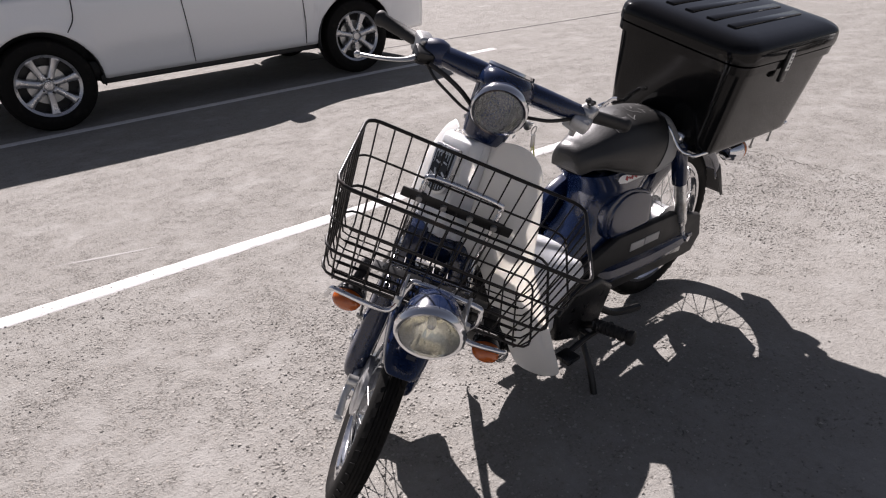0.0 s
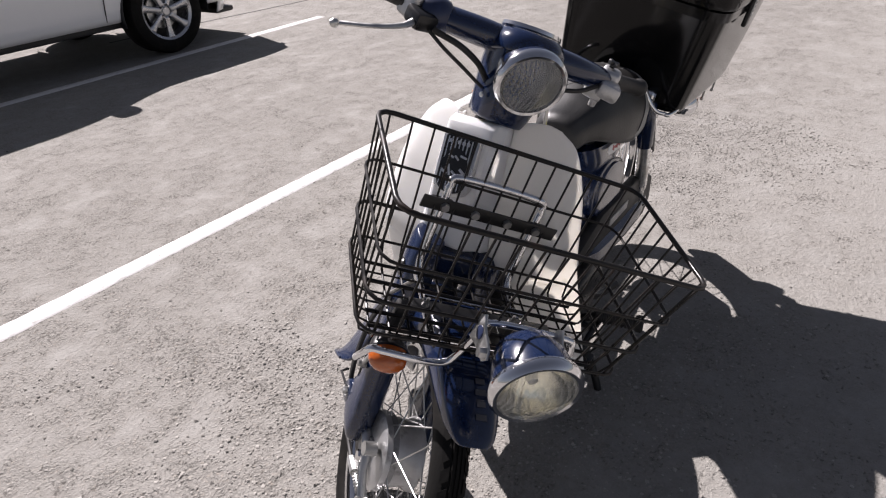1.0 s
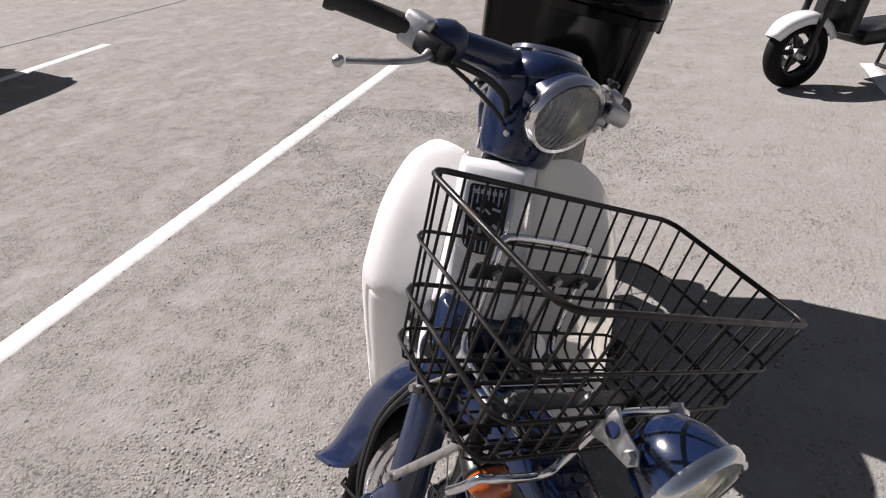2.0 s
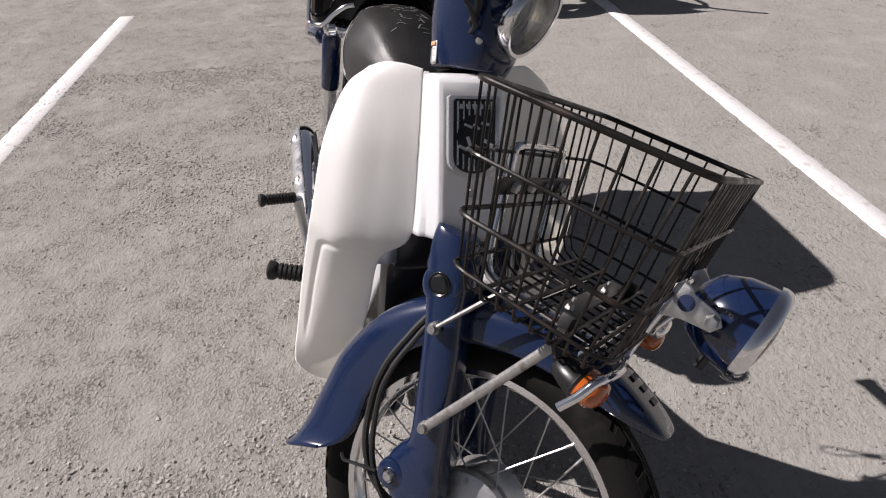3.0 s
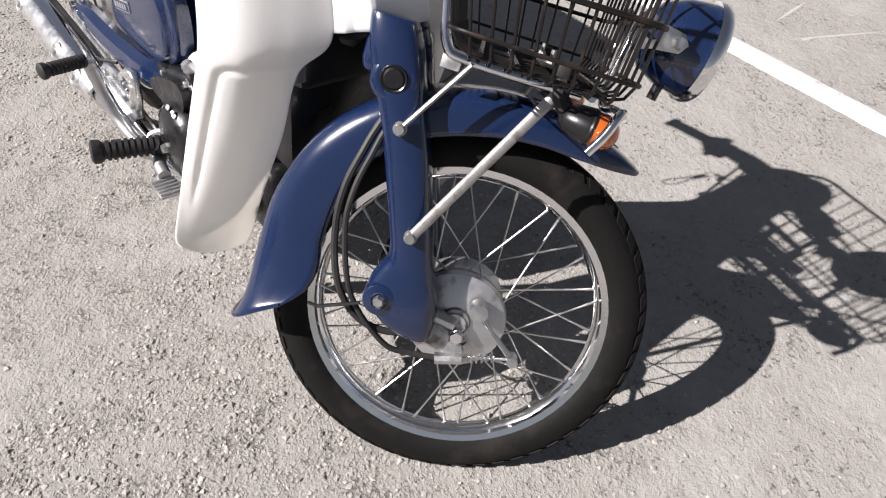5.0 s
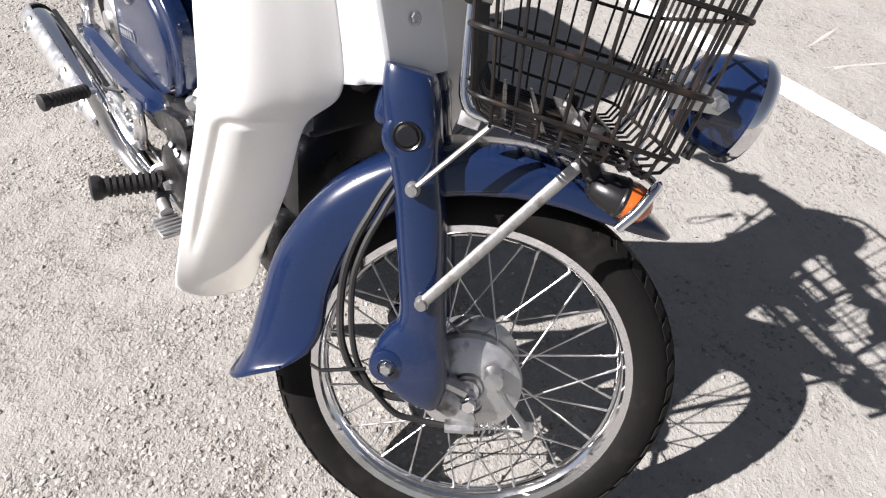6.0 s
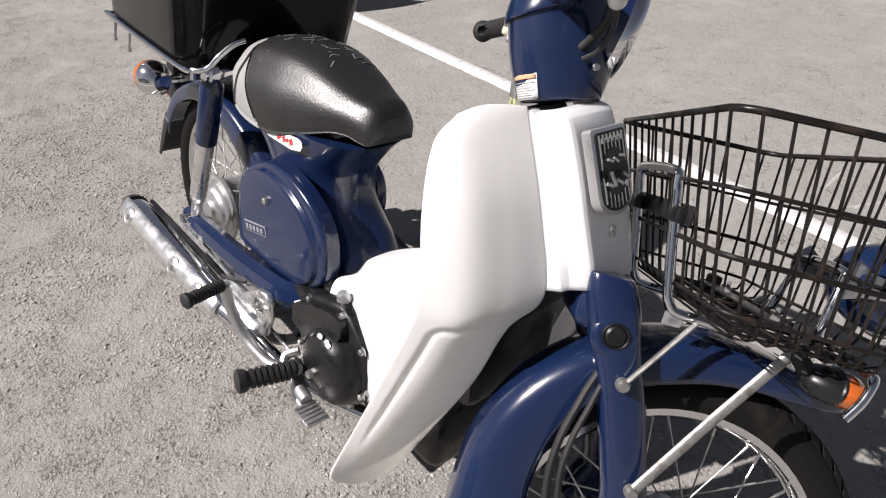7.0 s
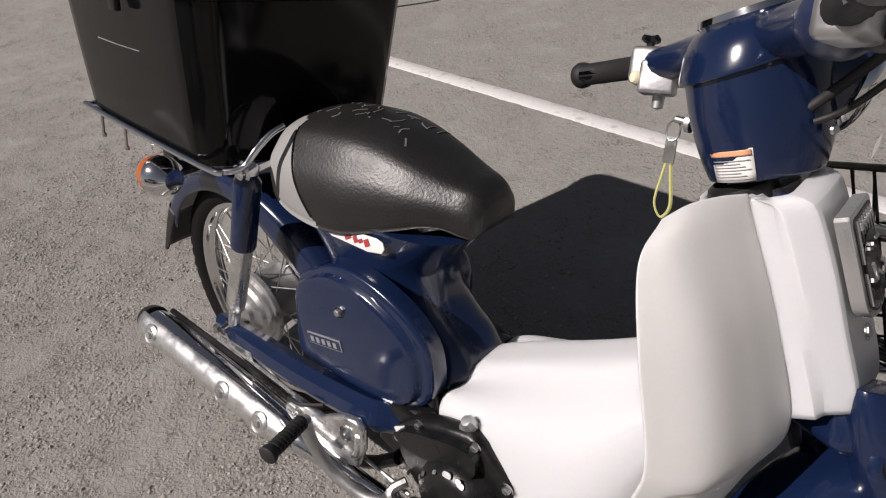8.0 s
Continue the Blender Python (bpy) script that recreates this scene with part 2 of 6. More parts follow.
# ---- mesh helpers ----
def part(name, bm, mat, parent=None, label="", M=None, thick=0.0, sharp=38):
    if M is not None:
        bm.transform(M)
    bmesh.ops.recalc_face_normals(bm, faces=bm.faces)
    cut = radians(sharp)
    for f in bm.faces:
        f.smooth = True
    for e in bm.edges:
        if len(e.link_faces) == 2 and e.calc_face_angle(0) > cut:
            e.smooth = False
    me = bpy.data.meshes.new(name)
    bm.to_mesh(me)
    bm.free()
    me.materials.append(mat)
    ob = new(name, me)
    if parent:
        ob.parent = parent
    if label:
        ob["label"] = label
    if thick:
        s = ob.modifiers.new("thickness", "SOLIDIFY")
        s.thickness, s.offset = thick, -1
    return ob


def join(*bms):
    out = bms[0]
    for b in bms[1:]:
        me = bpy.data.meshes.new("tmp")
        b.to_mesh(me)
        out.from_mesh(me)
        bpy.data.meshes.remove(me)
        b.free()
    return out


def spline(pts, per=6, closed=False):
    """Catmull-Rom points through pts."""
    p = [Vector(q) for q in pts]
    n = len(p)
    if n < 3:
        return p
    out = []
    for i in range(n if closed else n - 1):
        a = p[(i - 1) % n] if closed or i else p[0] * 2 - p[1]
        b, c = p[i], p[(i + 1) % n]
        d = p[(i + 2) % n] if closed or i + 2 < n else p[-1] * 2 - p[-2]
        for k in range(per):
            t = k / per
            out.append(0.5 * (2 * b + (c - a) * t + (2 * a - 5 * b + 4 * c - d) * t * t + (3 * b - a - 3 * c + d) * t ** 3))
    if not closed:
        out.append(p[-1])
    return out


def tube(pts, r, n=8, closed=False, curve=0, flat=1.0, caps=True):
    """A rod along pts; r is one radius or one for each point."""
    rs = list(r) if isinstance(r, (list, tuple)) else None
    p = [Vector(q) for q in pts]
    if curve:
        if rs:
            rs = [v[0] for v in spline([(x, 0, 0) for x in rs], curve, closed)]
        p = spline(p, curve, closed)
    bm = bmesh.new()
    m = len(p)
    up, rings = None, []
    for i in range(m):
        if closed:
            d = (p[(i + 1) % m] - p[i - 1]).normalized()
        else:
            d = (p[min(i + 1, m - 1)] - p[max(i - 1, 0)]).normalized()
        if up is None:
            up = d.orthogonal().normalized()
            if abs(d.z) < 0.9:
                up = (Vector((0, 0, 1)) - d * d.z).normalized()
        up = (up - d * up.dot(d)).normalized()
        side = d.cross(up)
        rad = rs[i] if rs else r
        rings.append([bm.verts.new(p[i] + (up * math.cos(a) * flat + side * math.sin(a)) * rad) for a in (2 * math.pi * k / n for k in range(n))])
    for i in range(m if closed else m - 1):
        a, b = rings[i], rings[(i + 1) % m]
        for k in range(n):
            bm.faces.new((a[k], a[(k + 1) % n], b[(k + 1) % n], b[k]))
    if not closed and caps:
        bm.faces.new(rings[0][::-1])
        bm.faces.new(rings[-1])
    return bm


def lathe(profile, at, way, n=32):
    """Turns (radius, distance along way) pairs round the axis through at."""
    z = Vector(way).normalized()
    x = z.orthogonal().normalized()
    y = z.cross(x)
    bm = bmesh.new()
    rings = []
    for r, h in profile:
        if r < 1e-6:
            rings.append([bm.verts.new(Vector(at) + z * h)])
        else:
            rings.append([bm.verts.new(Vector(at) + z * h + (x * math.cos(a) + y * math.sin(a)) * r) for a in (2 * math.pi * k / n for k in range(n))])
    for a, b in zip(rings, rings[1:]):
        for k in range(n):
            j = (k + 1) % n
            if len(a) == 1 and len(b) > 1:
                bm.faces.new((a[0], b[j], b[k]))
            elif len(b) == 1 and len(a) > 1:
                bm.faces.new((a[k], a[j], b[0]))
            elif len(a) > 1:
                bm.faces.new((a[k], a[j], b[j], b[k]))
    return bm


def block(at, size, bevel=0.004, M=None, seg=2):
    bm = bmesh.new()
    bmesh.ops.create_cube(bm, size=1)
    bmesh.ops.scale(bm, vec=size, verts=bm.verts)
    if bevel:
        bmesh.ops.bevel(bm, geom=list(bm.edges), offset=bevel, segments=seg, affect="EDGES", profile=0.5)
    if M is not None:
        bm.transform(M)
    bmesh.ops.translate(bm, vec=at, verts=bm.verts)
    return bm


def prism(outline, y0, y1, bevel=0.004, curve=0, seg=2):
    """A side outline of (x, z) points, given depth from y0 to y1."""
    pts = [(v.x, v.z) for v in spline([(x, 0, z) for x, z in outline], curve, True)] if curve else outline
    bm = bmesh.new()
    bot = bm.faces.new([bm.verts.new((x, y0, z)) for x, z in pts])
    r = bmesh.ops.extrude_face_region(bm, geom=[bot])
    for v in [g for g in r["geom"] if isinstance(g, bmesh.types.BMVert)]:
        v.co.y = y1
    bmesh.ops.recalc_face_normals(bm, faces=bm.faces)
    if bevel:
        rim = [e for e in bm.edges if abs(e.verts[0].co.y - e.verts[1].co.y) < 1e-6]
        bmesh.ops.bevel(bm, geom=rim, offset=bevel, segments=seg, affect="EDGES", profile=0.5)
    return bm


def skin(rows, closed=False, caps=False, per_u=5, per_v=5):
    """A smooth sheet or hull through rows of points."""
    rows = [spline(r, per_u, closed) if per_u > 1 else [Vector(q) for q in r] for r in rows]
    cols = [spline(c, per_v) if per_v > 1 else list(c) for c in zip(*rows)]
    bm = bmesh.new()
    grid = [[bm.verts.new(v) for v in c] for c in cols]
    m = len(grid)
    for i in range(m if closed else m - 1):
        a, b = grid[i], grid[(i + 1) % m]
        for j in range(len(a) - 1):
            bm.faces.new((a[j], b[j], b[j + 1], a[j + 1]))
    if caps:
        bm.faces.new([g[0] for g in grid])
        bm.faces.new([g[-1] for g in grid][::-1])
    return bm


def slab(cx, cy, z, hx, hy, n=16, power=3.0):
    """A rounded-square ring in a plane of constant z."""
    out = []
    for k in range(n):
        a = 2 * math.pi * k / n
        c, s = math.cos(a), math.sin(a)
        out.append((cx + hx * math.copysign(abs(c) ** (2 / power), c), cy + hy * math.copysign(abs(s) ** (2 / power), s), z))
    return out


def mirrored(bm):
    """The same mesh on the other side of the plane y = 0."""
    b = bm.copy()
    bmesh.ops.scale(b, vec=(1, -1, 1), verts=b.verts)
    bmesh.ops.reverse_faces(b, faces=b.faces)
    return b


def thing(name, label, category, m=None, group="", kind=""):
    ob = new(name)
    if m is not None:
        ob.matrix_world = m
    return tagged(ob, label, category, group, kind)


# ---- ground and markings ----
def ground():
    bm = bmesh.new()
    xs = [-300, -40, -12, -6, -3, -1, 1, 3, 6, 12, 40, 300]
    grid = [[bm.verts.new((x, y, 0)) for y in xs] for x in xs]
    for i in range(len(xs) - 1):
        for j in range(len(xs) - 1):
            bm.faces.new((grid[i][j], grid[i + 1][j], grid[i + 1][j + 1], grid[i][j + 1]))
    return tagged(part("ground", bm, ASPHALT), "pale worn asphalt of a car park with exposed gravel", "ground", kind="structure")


def marking(name, x0, x1, y, w, seed, label="worn white painted parking bay line on asphalt"):
    """A painted line with ragged edges, a film of paint 2.5 mm proud with its rim worn down."""
    rng = random.Random(seed)
    bm = bmesh.new()
    n = int((x1 - x0) / 0.011)
    top = []
    for side in (-1, 1):
        row, drift = [], 0.0
        for k in range(n + 1):
            drift = drift * 0.62 + rng.uniform(-0.0019, 0.0019)
            row.append(bm.verts.new((x0 + (x1 - x0) * k / n, y + side * w / 2 + drift, 0.0025)))
        top.append(row)
    for k in range(n):
        bm.faces.new((top[0][k], top[0][k + 1], top[1][k + 1], top[1][k]))
    edge = bmesh.ops.extrude_edge_only(bm, edges=[e for e in bm.edges if e.is_boundary])
    for v in [g for g in edge["geom"] if isinstance(g, bmesh.types.BMVert)]:
        v.co.z = -0.001
        v.co.y += 0.005 if v.co.y > y else -0.005
    return tagged(part(name, bm, LINE), label, "parking line", "parking bay lines", "structure")


ground()
marking("parking_line", -2.78, 5.0, -4.45, 0.098, 1)
marking("parking_line", -2.50, 6.0, -1.524, 0.086, 2)
marking("parking_line", -2.60, 6.0, 1.450, 0.082, 3)
tagged(part("tar_seam", tube([(-1.2, -5.66, 0), (-2.1, -5.58, 0), (-3.2, -5.42, 0), (-5.4, -5.18, 0), (-9.0, -4.9, 0)], 0.016, 6, False, 4, 0.3), CRACK), "thin dark tar seam in the asphalt", "seam", kind="structure")

# pale scuffs, and what is left of an older line
SCUFF = material("pale scuff", (0.335, 0.325, 0.31), 0.9, 0.0, 0.3, 90, 30, 0.3)
for pts, r in ((((0.90, 1.70, 0), (0.885, 1.80, 0), (0.87, 1.90, 0)), 0.007), (((1.0, 1.635, 0), (1.06, 1.77, 0), (1.13, 1.93, 0)), 0.006), (((1.02, 1.66, 0), (1.04, 1.74, 0)), 0.008), (((1.91, -1.93, 0), (1.7, -1.865, 0), (1.47, -1.80, 0)), 0.010)):
    tagged(part("scuff", tube(pts, [0.001] + [r] * (len(pts) - 2) + [0.001] if len(pts) > 2 else [r, 0.001], 6, False, 6, 0.12), SCUFF), "faint pale scuff scraped into the asphalt", "scuff", "scuffs on the asphalt", "structure")

from mathutils.bvhtree import BVHTree

# ---- the step-through motorcycle ----
BIKE = Matrix.Translation((0.253, -0.098, 0)) @ Matrix.Rotation(radians(4.0), 4, "Z") @ Matrix.Rotation(radians(-7.5), 4, "X")
HEAD = Vector((1.27, 0, 0))
HEAD_WAY = Vector((-math.sin(radians(27)), 0, math.cos(radians(27))))
STEER = Matrix.Translation((1.2774, 0, 0.0102)) @ Matrix.Rotation(radians(47.1), 4, HEAD_WAY) @ Matrix.Translation(-HEAD)
# play in the head bearing and the stand: the turned front end hangs a little further over
STEER = STEER @ Matrix.Translation((0, 0, 0.8)) @ Matrix.Rotation(radians(-1.43), 4, "X") @ Matrix.Translation((0, 0, -0.8))

bike = thing("motorcycle", "navy and white step-through motorcycle leaning on its side stand", "motorcycle", BIKE)
WHEEL_R = 0.275


def bolt(at, way, r=0.007, h=0.006, mat=ZINC, M=None, parent=None, name="bolt"):
    parts = join(lathe([(0, h), (r * 0.8, h), (r, h * 0.75), (r, 0)], at, way, 6), lathe([(r * 1.45, h * 0.3), (r * 1.45, 0)], at, way, 12))
    return part(name, parts, mat, parent or bike, M=M)


def wheel(name, c, M, label):
    """Spoked wheel; c is its centre in the bike's own frame."""
    c = Vector(c)
    y = Vector((0, 1, 0))
    k0 = WHEEL_R / 0.269
    prof = [(0.204, -0.013), (0.206, -0.019), (0.2185, -0.021), (0.2185, -0.0185), (0.211, -0.016), (0.206, -0.010), (0.2, 0.0), (0.206, 0.010), (0.211, 0.016), (0.2185, 0.0185), (0.2185, 0.021), (0.206, 0.019), (0.204, 0.013), (0.197, 0.006), (0.196, 0.0), (0.197, -0.006), (0.204, -0.013)]
    w = part(name, lathe([(r * k0, h) for r, h in prof], c, y, 64), CHROME, bike, label, M)
    tp = [(0.212, -0.017), (0.219, -0.024), (0.232, -0.0295), (0.246, -0.0285), (0.257, -0.023), (0.2645, -0.0145), (0.266, -0.0135), (0.2685, -0.006), (0.269, 0.0)]
    tp = tp + [(r, -h) for r, h in tp[-2::-1]]
    part("tyre", lathe([(r * k0, h) for r, h in tp], c, y, 72), TYRE, w, "worn black tyre with block tread", M)
    # raised tread blocks along both shoulders and ribs along the middle
    tread = bmesh.new()
    for k in range(54):
        a = 2 * math.pi * k / 54
        for side in (-1, 1):
            b = a + (0.058 if side > 0 else 0)
            quad = []
            for r, h, da in ((0.2585, 0.0225, 0), (0.2675, 0.0125, 0.03)):
                for d in (0.0, 0.075):
                    quad.append((r, side * h, b + da + d))
            vs = []
            for lift in (0.0, 0.0011):
                for r, h, ang in (quad[0], quad[1], quad[3], quad[2]):
                    rr = (r + lift) * k0
                    vs.append(tread.verts.new(c + Vector((math.cos(ang) * rr, h * (1 + lift * 40), math.sin(ang) * rr))))
            for f in ((4, 5, 6, 7), (0, 1, 5, 4), (1, 2, 6, 5), (2, 3, 7, 6), (3, 0, 4, 7)):
                tread.faces.new([vs[i] for i in f])
    for h in (-0.0075, 0.0, 0.0075):
        tread = join(tread, lathe([(q * k0, h + e) for q, e in ((0.2665, -0.0028), (0.2705, -0.0022), (0.2705, 0.0022), (0.2665, 0.0028))], c, y, 72))
    part("tread", tread, TYRE, w, "", M)
    hub = [(0, -0.055), (0.016, -0.055), (0.018, -0.048), (0.06, -0.044), (0.072, -0.040), (0.074, -0.030), (0.066, -0.026), (0.062, 0.02), (0.068, 0.03), (0.07, 0.036), (0.05, 0.04), (0.018, 0.044), (0.016, 0.055), (0, 0.055)]
    part("hub", lathe(hub, c, y, 40), ALLOY, w, "dusty aluminium drum hub", M)
    me = None
    for k in range(36):
        a = 2 * math.pi * (k // 2 + 0.25) / 18
        cross = 0.62 if k % 2 else -0.62
        side = -1 if (k // 2) % 2 else 1
        p0 = c + Vector((math.cos(a + cross) * 0.064, side * (0.036 if k % 4 < 2 else 0.030), math.sin(a + cross) * 0.064))
        aa = a + (0.05 if k % 2 else -0.05)
        p1 = c + Vector((math.cos(aa) * 0.198 * k0, side * 0.003, math.sin(aa) * 0.198 * k0))
        p2 = p1 + (p0 - p1).normalized() * 0.016
        part("spoke", join(tube([p0, p1], 0.0014, 5), tube([p1, p2], 0.0021, 6)), ZINC, w, "", M)
    return w


rear = wheel("rear_wheel", (0.0, -0.016, WHEEL_R + 0.001), None, "chrome wire-spoked rear wheel with dark tyre")
front = wheel("front_wheel", (1.19, 0, 0.236), STEER, "chrome wire-spoked front wheel turned to full lock")


def front_brake(M):
    c = Vector((1.19, -0.018, 0.238))
    plate = part("brake_plate", lathe([(0, -0.034), (0.020, -0.034), (0.024, -0.026), (0.045, -0.024), (0.058, -0.018), (0.064, -0.018), (0.069, -0.012), (0.071, 0.0)], c, (0, 1, 0), 40), CASTING, bike, "grey cast drum brake plate", M)
    for k in range(12):
        a = 2 * math.pi * k / 12
        part("drum_hole", lathe([(0, -0.0188), (0.0035, -0.0188), (0.0035, -0.01)], c + Vector((0.061 * math.cos(a), 0, 0.061 * math.sin(a))), (0, 1, 0), 8), BLACK, plate, "", M)
    part("brake_arm", join(tube([(1.215, -0.066, 0.272), (1.245, -0.068, 0.245), (1.283, -0.064, 0.214)], [0.010, 0.007, 0.009], 8, flat=0.45), lathe([(0, -0.014), (0.013, -0.013), (0.013, 0.01)], (1.215, -0.062, 0.272), (0, 1, 0), 14), lathe([(0, -0.016), (0.008, -0.014), (0.008, 0.006)], (1.283, -0.06, 0.214), (0, 1, 0), 10)), ZINC, plate, "bright brake arm", M)
    part("axle_nut", join(lathe([(0, -0.014), (0.009, -0.014), (0.0125, -0.010), (0.0125, 0.0)], (1.197, -0.055, 0.222), (0, 1, 0), 6), lathe([(0.019, -0.002), (0.019, 0.006)], (1.197, -0.055, 0.222), (0, 1, 0), 16)), CHROME, plate, "", M)
    part("torque_link", prism([(1.14, 0.222), (1.155, 0.238), (1.2, 0.222), (1.215, 0.2), (1.2, 0.186), (1.15, 0.2)], -0.062, -0.05, 0.004), ALLOY, plate, "", M)
    part("cable_spring", join(tube([(1.218 + 0.0014 * k, -0.064 + 0.0065 * math.cos(k * 1.3), 0.194 + 0.0005 * k + 0.0065 * math.sin(k * 1.3)) for k in range(30)], 0.0014, 5), tube([(1.178, -0.064, 0.181), (1.215, -0.064, 0.193)], 0.009, 8), tube([(1.21, -0.064, 0.192), (1.29, -0.063, 0.216)], 0.0022, 6)), ZINC, plate, "", M)


front_brake(STEER)

# bottom-link fork: two pressed legs, bridge, links
def fork(M):
    rows = []
    for cx, cz, hx, y0, y1 in ((1.000, 0.611, 0.026, -0.036, -0.078), (1.001, 0.607, 0.031, -0.032, -0.084), (1.012, 0.575, 0.036, -0.03, -0.089), (1.032, 0.52, 0.038, -0.032, -0.09), (1.054, 0.47, 0.036, -0.035, -0.091), (1.085, 0.38, 0.034, -0.037, -0.092), (1.106, 0.315, 0.034, -0.038, -0.092), (1.109, 0.288, 0.044, -0.039, -0.093), (1.109, 0.262, 0.052, -0.039, -0.094), (1.111, 0.236, 0.051, -0.041, -0.093), (1.118, 0.217, 0.04, -0.045, -0.088), (1.124, 0.207, 0.02, -0.052, -0.08)):
        ym, hy = (y0 + y1) / 2, (y1 - y0) / 2
        rows.append([(cx + hx * math.copysign(abs(math.cos(a)) ** 0.72, math.cos(a)), ym + hy * math.copysign(abs(math.sin(a)) ** 0.72, math.sin(a)), cz - max(0.0, min(0.25, (0.58 - cz) * 4)) * hx * math.cos(a)) for a in (2 * math.pi * k / 12 for k in range(12))])
    leg = skin(rows, True, True, 3, 4)
    other = mirrored(leg)
    f = part("fork_leg", leg, BLUE, bike, "navy pressed-steel fork leg", M)
    part("fork_leg", other, BLUE, bike, "navy pressed-steel fork leg", M)
    for s in (-1, 1):
        lobe = skin([[(1.079 + 0.024 * math.cos(a) * k, s * (0.0695 + d), 0.256 + 0.024 * math.sin(a) * k) for a in (2 * math.pi * i / 12 for i in range(12))] for d, k in ((-0.026, 0.85), (-0.02, 1.0), (0.018, 1.0), (0.0245, 0.85))], True, True, 2, 2)
        part("pivot_housing", lobe, BLUE, bike, "", M)
        bolt((1.079, s * 0.0935, 0.256), (0, s, 0), 0.008, 0.009, ZINC, M)
        part("fork_link", tube([(1.08, s * 0.05, 0.26), (1.14, s * 0.05, 0.242), (1.19, s * 0.05, 0.236)], [0.016, 0.013, 0.015], 10, flat=0.8), ZINC, bike, "", M)
        part("plug_dish", lathe([(0.018, 0.001), (0.022, 0.0018), (0.027, 0.0005), (0.031, -0.004)], (1.021, s * 0.0862, 0.541), (0, s, 0.04), 28), BLUE, bike, "", M)
        part("rubber_plug", lathe([(0, 0.003), (0.011, 0.004), (0.0135, 0.0015), (0.016, 0.003), (0.018, -0.001), (0.018, -0.012)], (1.02, s * 0.0885, 0.542), (0, s, 0), 24), BLACK, bike, "round black rubber plug", M)
    part("fork_bridge", block((1.0, 0, 0.567), (0.06, 0.13, 0.066), 0.018, None, 4), BLUE, bike, "navy bridge joining the fork legs", M)
    part("steering_stem", tube([(0.97, 0, 0.62), (0.89, 0, 0.79)], 0.028, 14), BLUE, bike, "", M)


fork(STEER)


def front_fender(M):
    c = Vector((1.19, 0, 0.24))
    rows = []
    for deg, r, hw, skirt in ((58, 0.323, 0.018, 0.004), (58.6, 0.323, 0.027, 0.008), (61, 0.323, 0.036, 0.016), (66, 0.322, 0.044, 0.028), (74, 0.321, 0.050, 0.04), (85, 0.321, 0.054, 0.048), (100, 0.322, 0.057, 0.056), (120, 0.325, 0.058, 0.062), (140, 0.323, 0.058, 0.074), (160, 0.312, 0.059, 0.09), (176, 0.302, 0.064, 0.096), (187, 0.304, 0.071, 0.094), (193.5, 0.314, 0.078, 0.086), (196.5, 0.325, 0.083, 0.08)):
        row = []
        lag = 7 * min(1.0, max(0.0, (deg - 160) / 37))
        for u, drop in ((-1.0, 1.0), (-1.0, 0.62), (-0.93, 0.25), (-0.62, 0.03), (0, 0), (0.62, 0.03), (0.93, 0.25), (1.0, 0.62), (1.0, 1.0)):
            a = radians(deg - lag * drop)
            row.append(c + Vector((math.cos(a), 0, math.sin(a))) * (r - skirt * drop) + Vector((0, u * hw, 0)))
        rows.append(row)
    fender = part("front_fender", skin(rows, False, False, 3, 5), BLUE, bike, "navy front fender with flared tail", M, 0.0025)
    # rolled edge along the tail
    tail = rows[-1]
    part("fender_lip", tube(tail, 0.003, 6, False, 3), BLUE, fender, "", M)
    for dz, w in ((0.0, 0.03), (0.02, 0.022), (0.038, 0.03), (0.056, 0.026)):
        a = radians(66) + dz / 0.32
        p = c + Vector((math.cos(a), 0, math.sin(a))) * 0.3232
        part("letter_bar", block((p.x, 0.008, p.z), (0.009, w * 0.62, 0.0012), 0, Matrix.Rotation(-(a - math.pi / 2), 4, "Y")), WORNPRINT, fender, "", M)
    part("cable_clip", tube([(0.985, -0.07, 0.21), (1.0, -0.088, 0.218), (1.055, -0.09, 0.243)], 0.0026, 6), BLACK, fender, "", M)


front_fender(STEER)

part("brake_cable", tube([(0.99, -0.03, 0.58), (1.03, -0.068, 0.52), (1.02, -0.08, 0.455), (1.008, -0.085, 0.395), (1.01, -0.085, 0.335), (1.04, -0.08, 0.245), (1.1, -0.072, 0.185), (1.14, -0.066, 0.178), (1.18, -0.064, 0.182)], 0.0042, 8, False, 6), RUBBER, bike, "black sheathed brake cable", STEER)
part("speedometer_cable", tube([(0.985, -0.03, 0.575), (1.022, -0.064, 0.52), (1.008, -0.074, 0.455), (0.995, -0.08, 0.395), (0.996, -0.08, 0.335), (1.015, -0.078, 0.262), (1.05, -0.072, 0.215), (1.095, -0.066, 0.2), (1.15, -0.06, 0.212)], 0.0052, 8, False, 6), RUBBER, bike, "black sheathed speedometer cable", STEER)


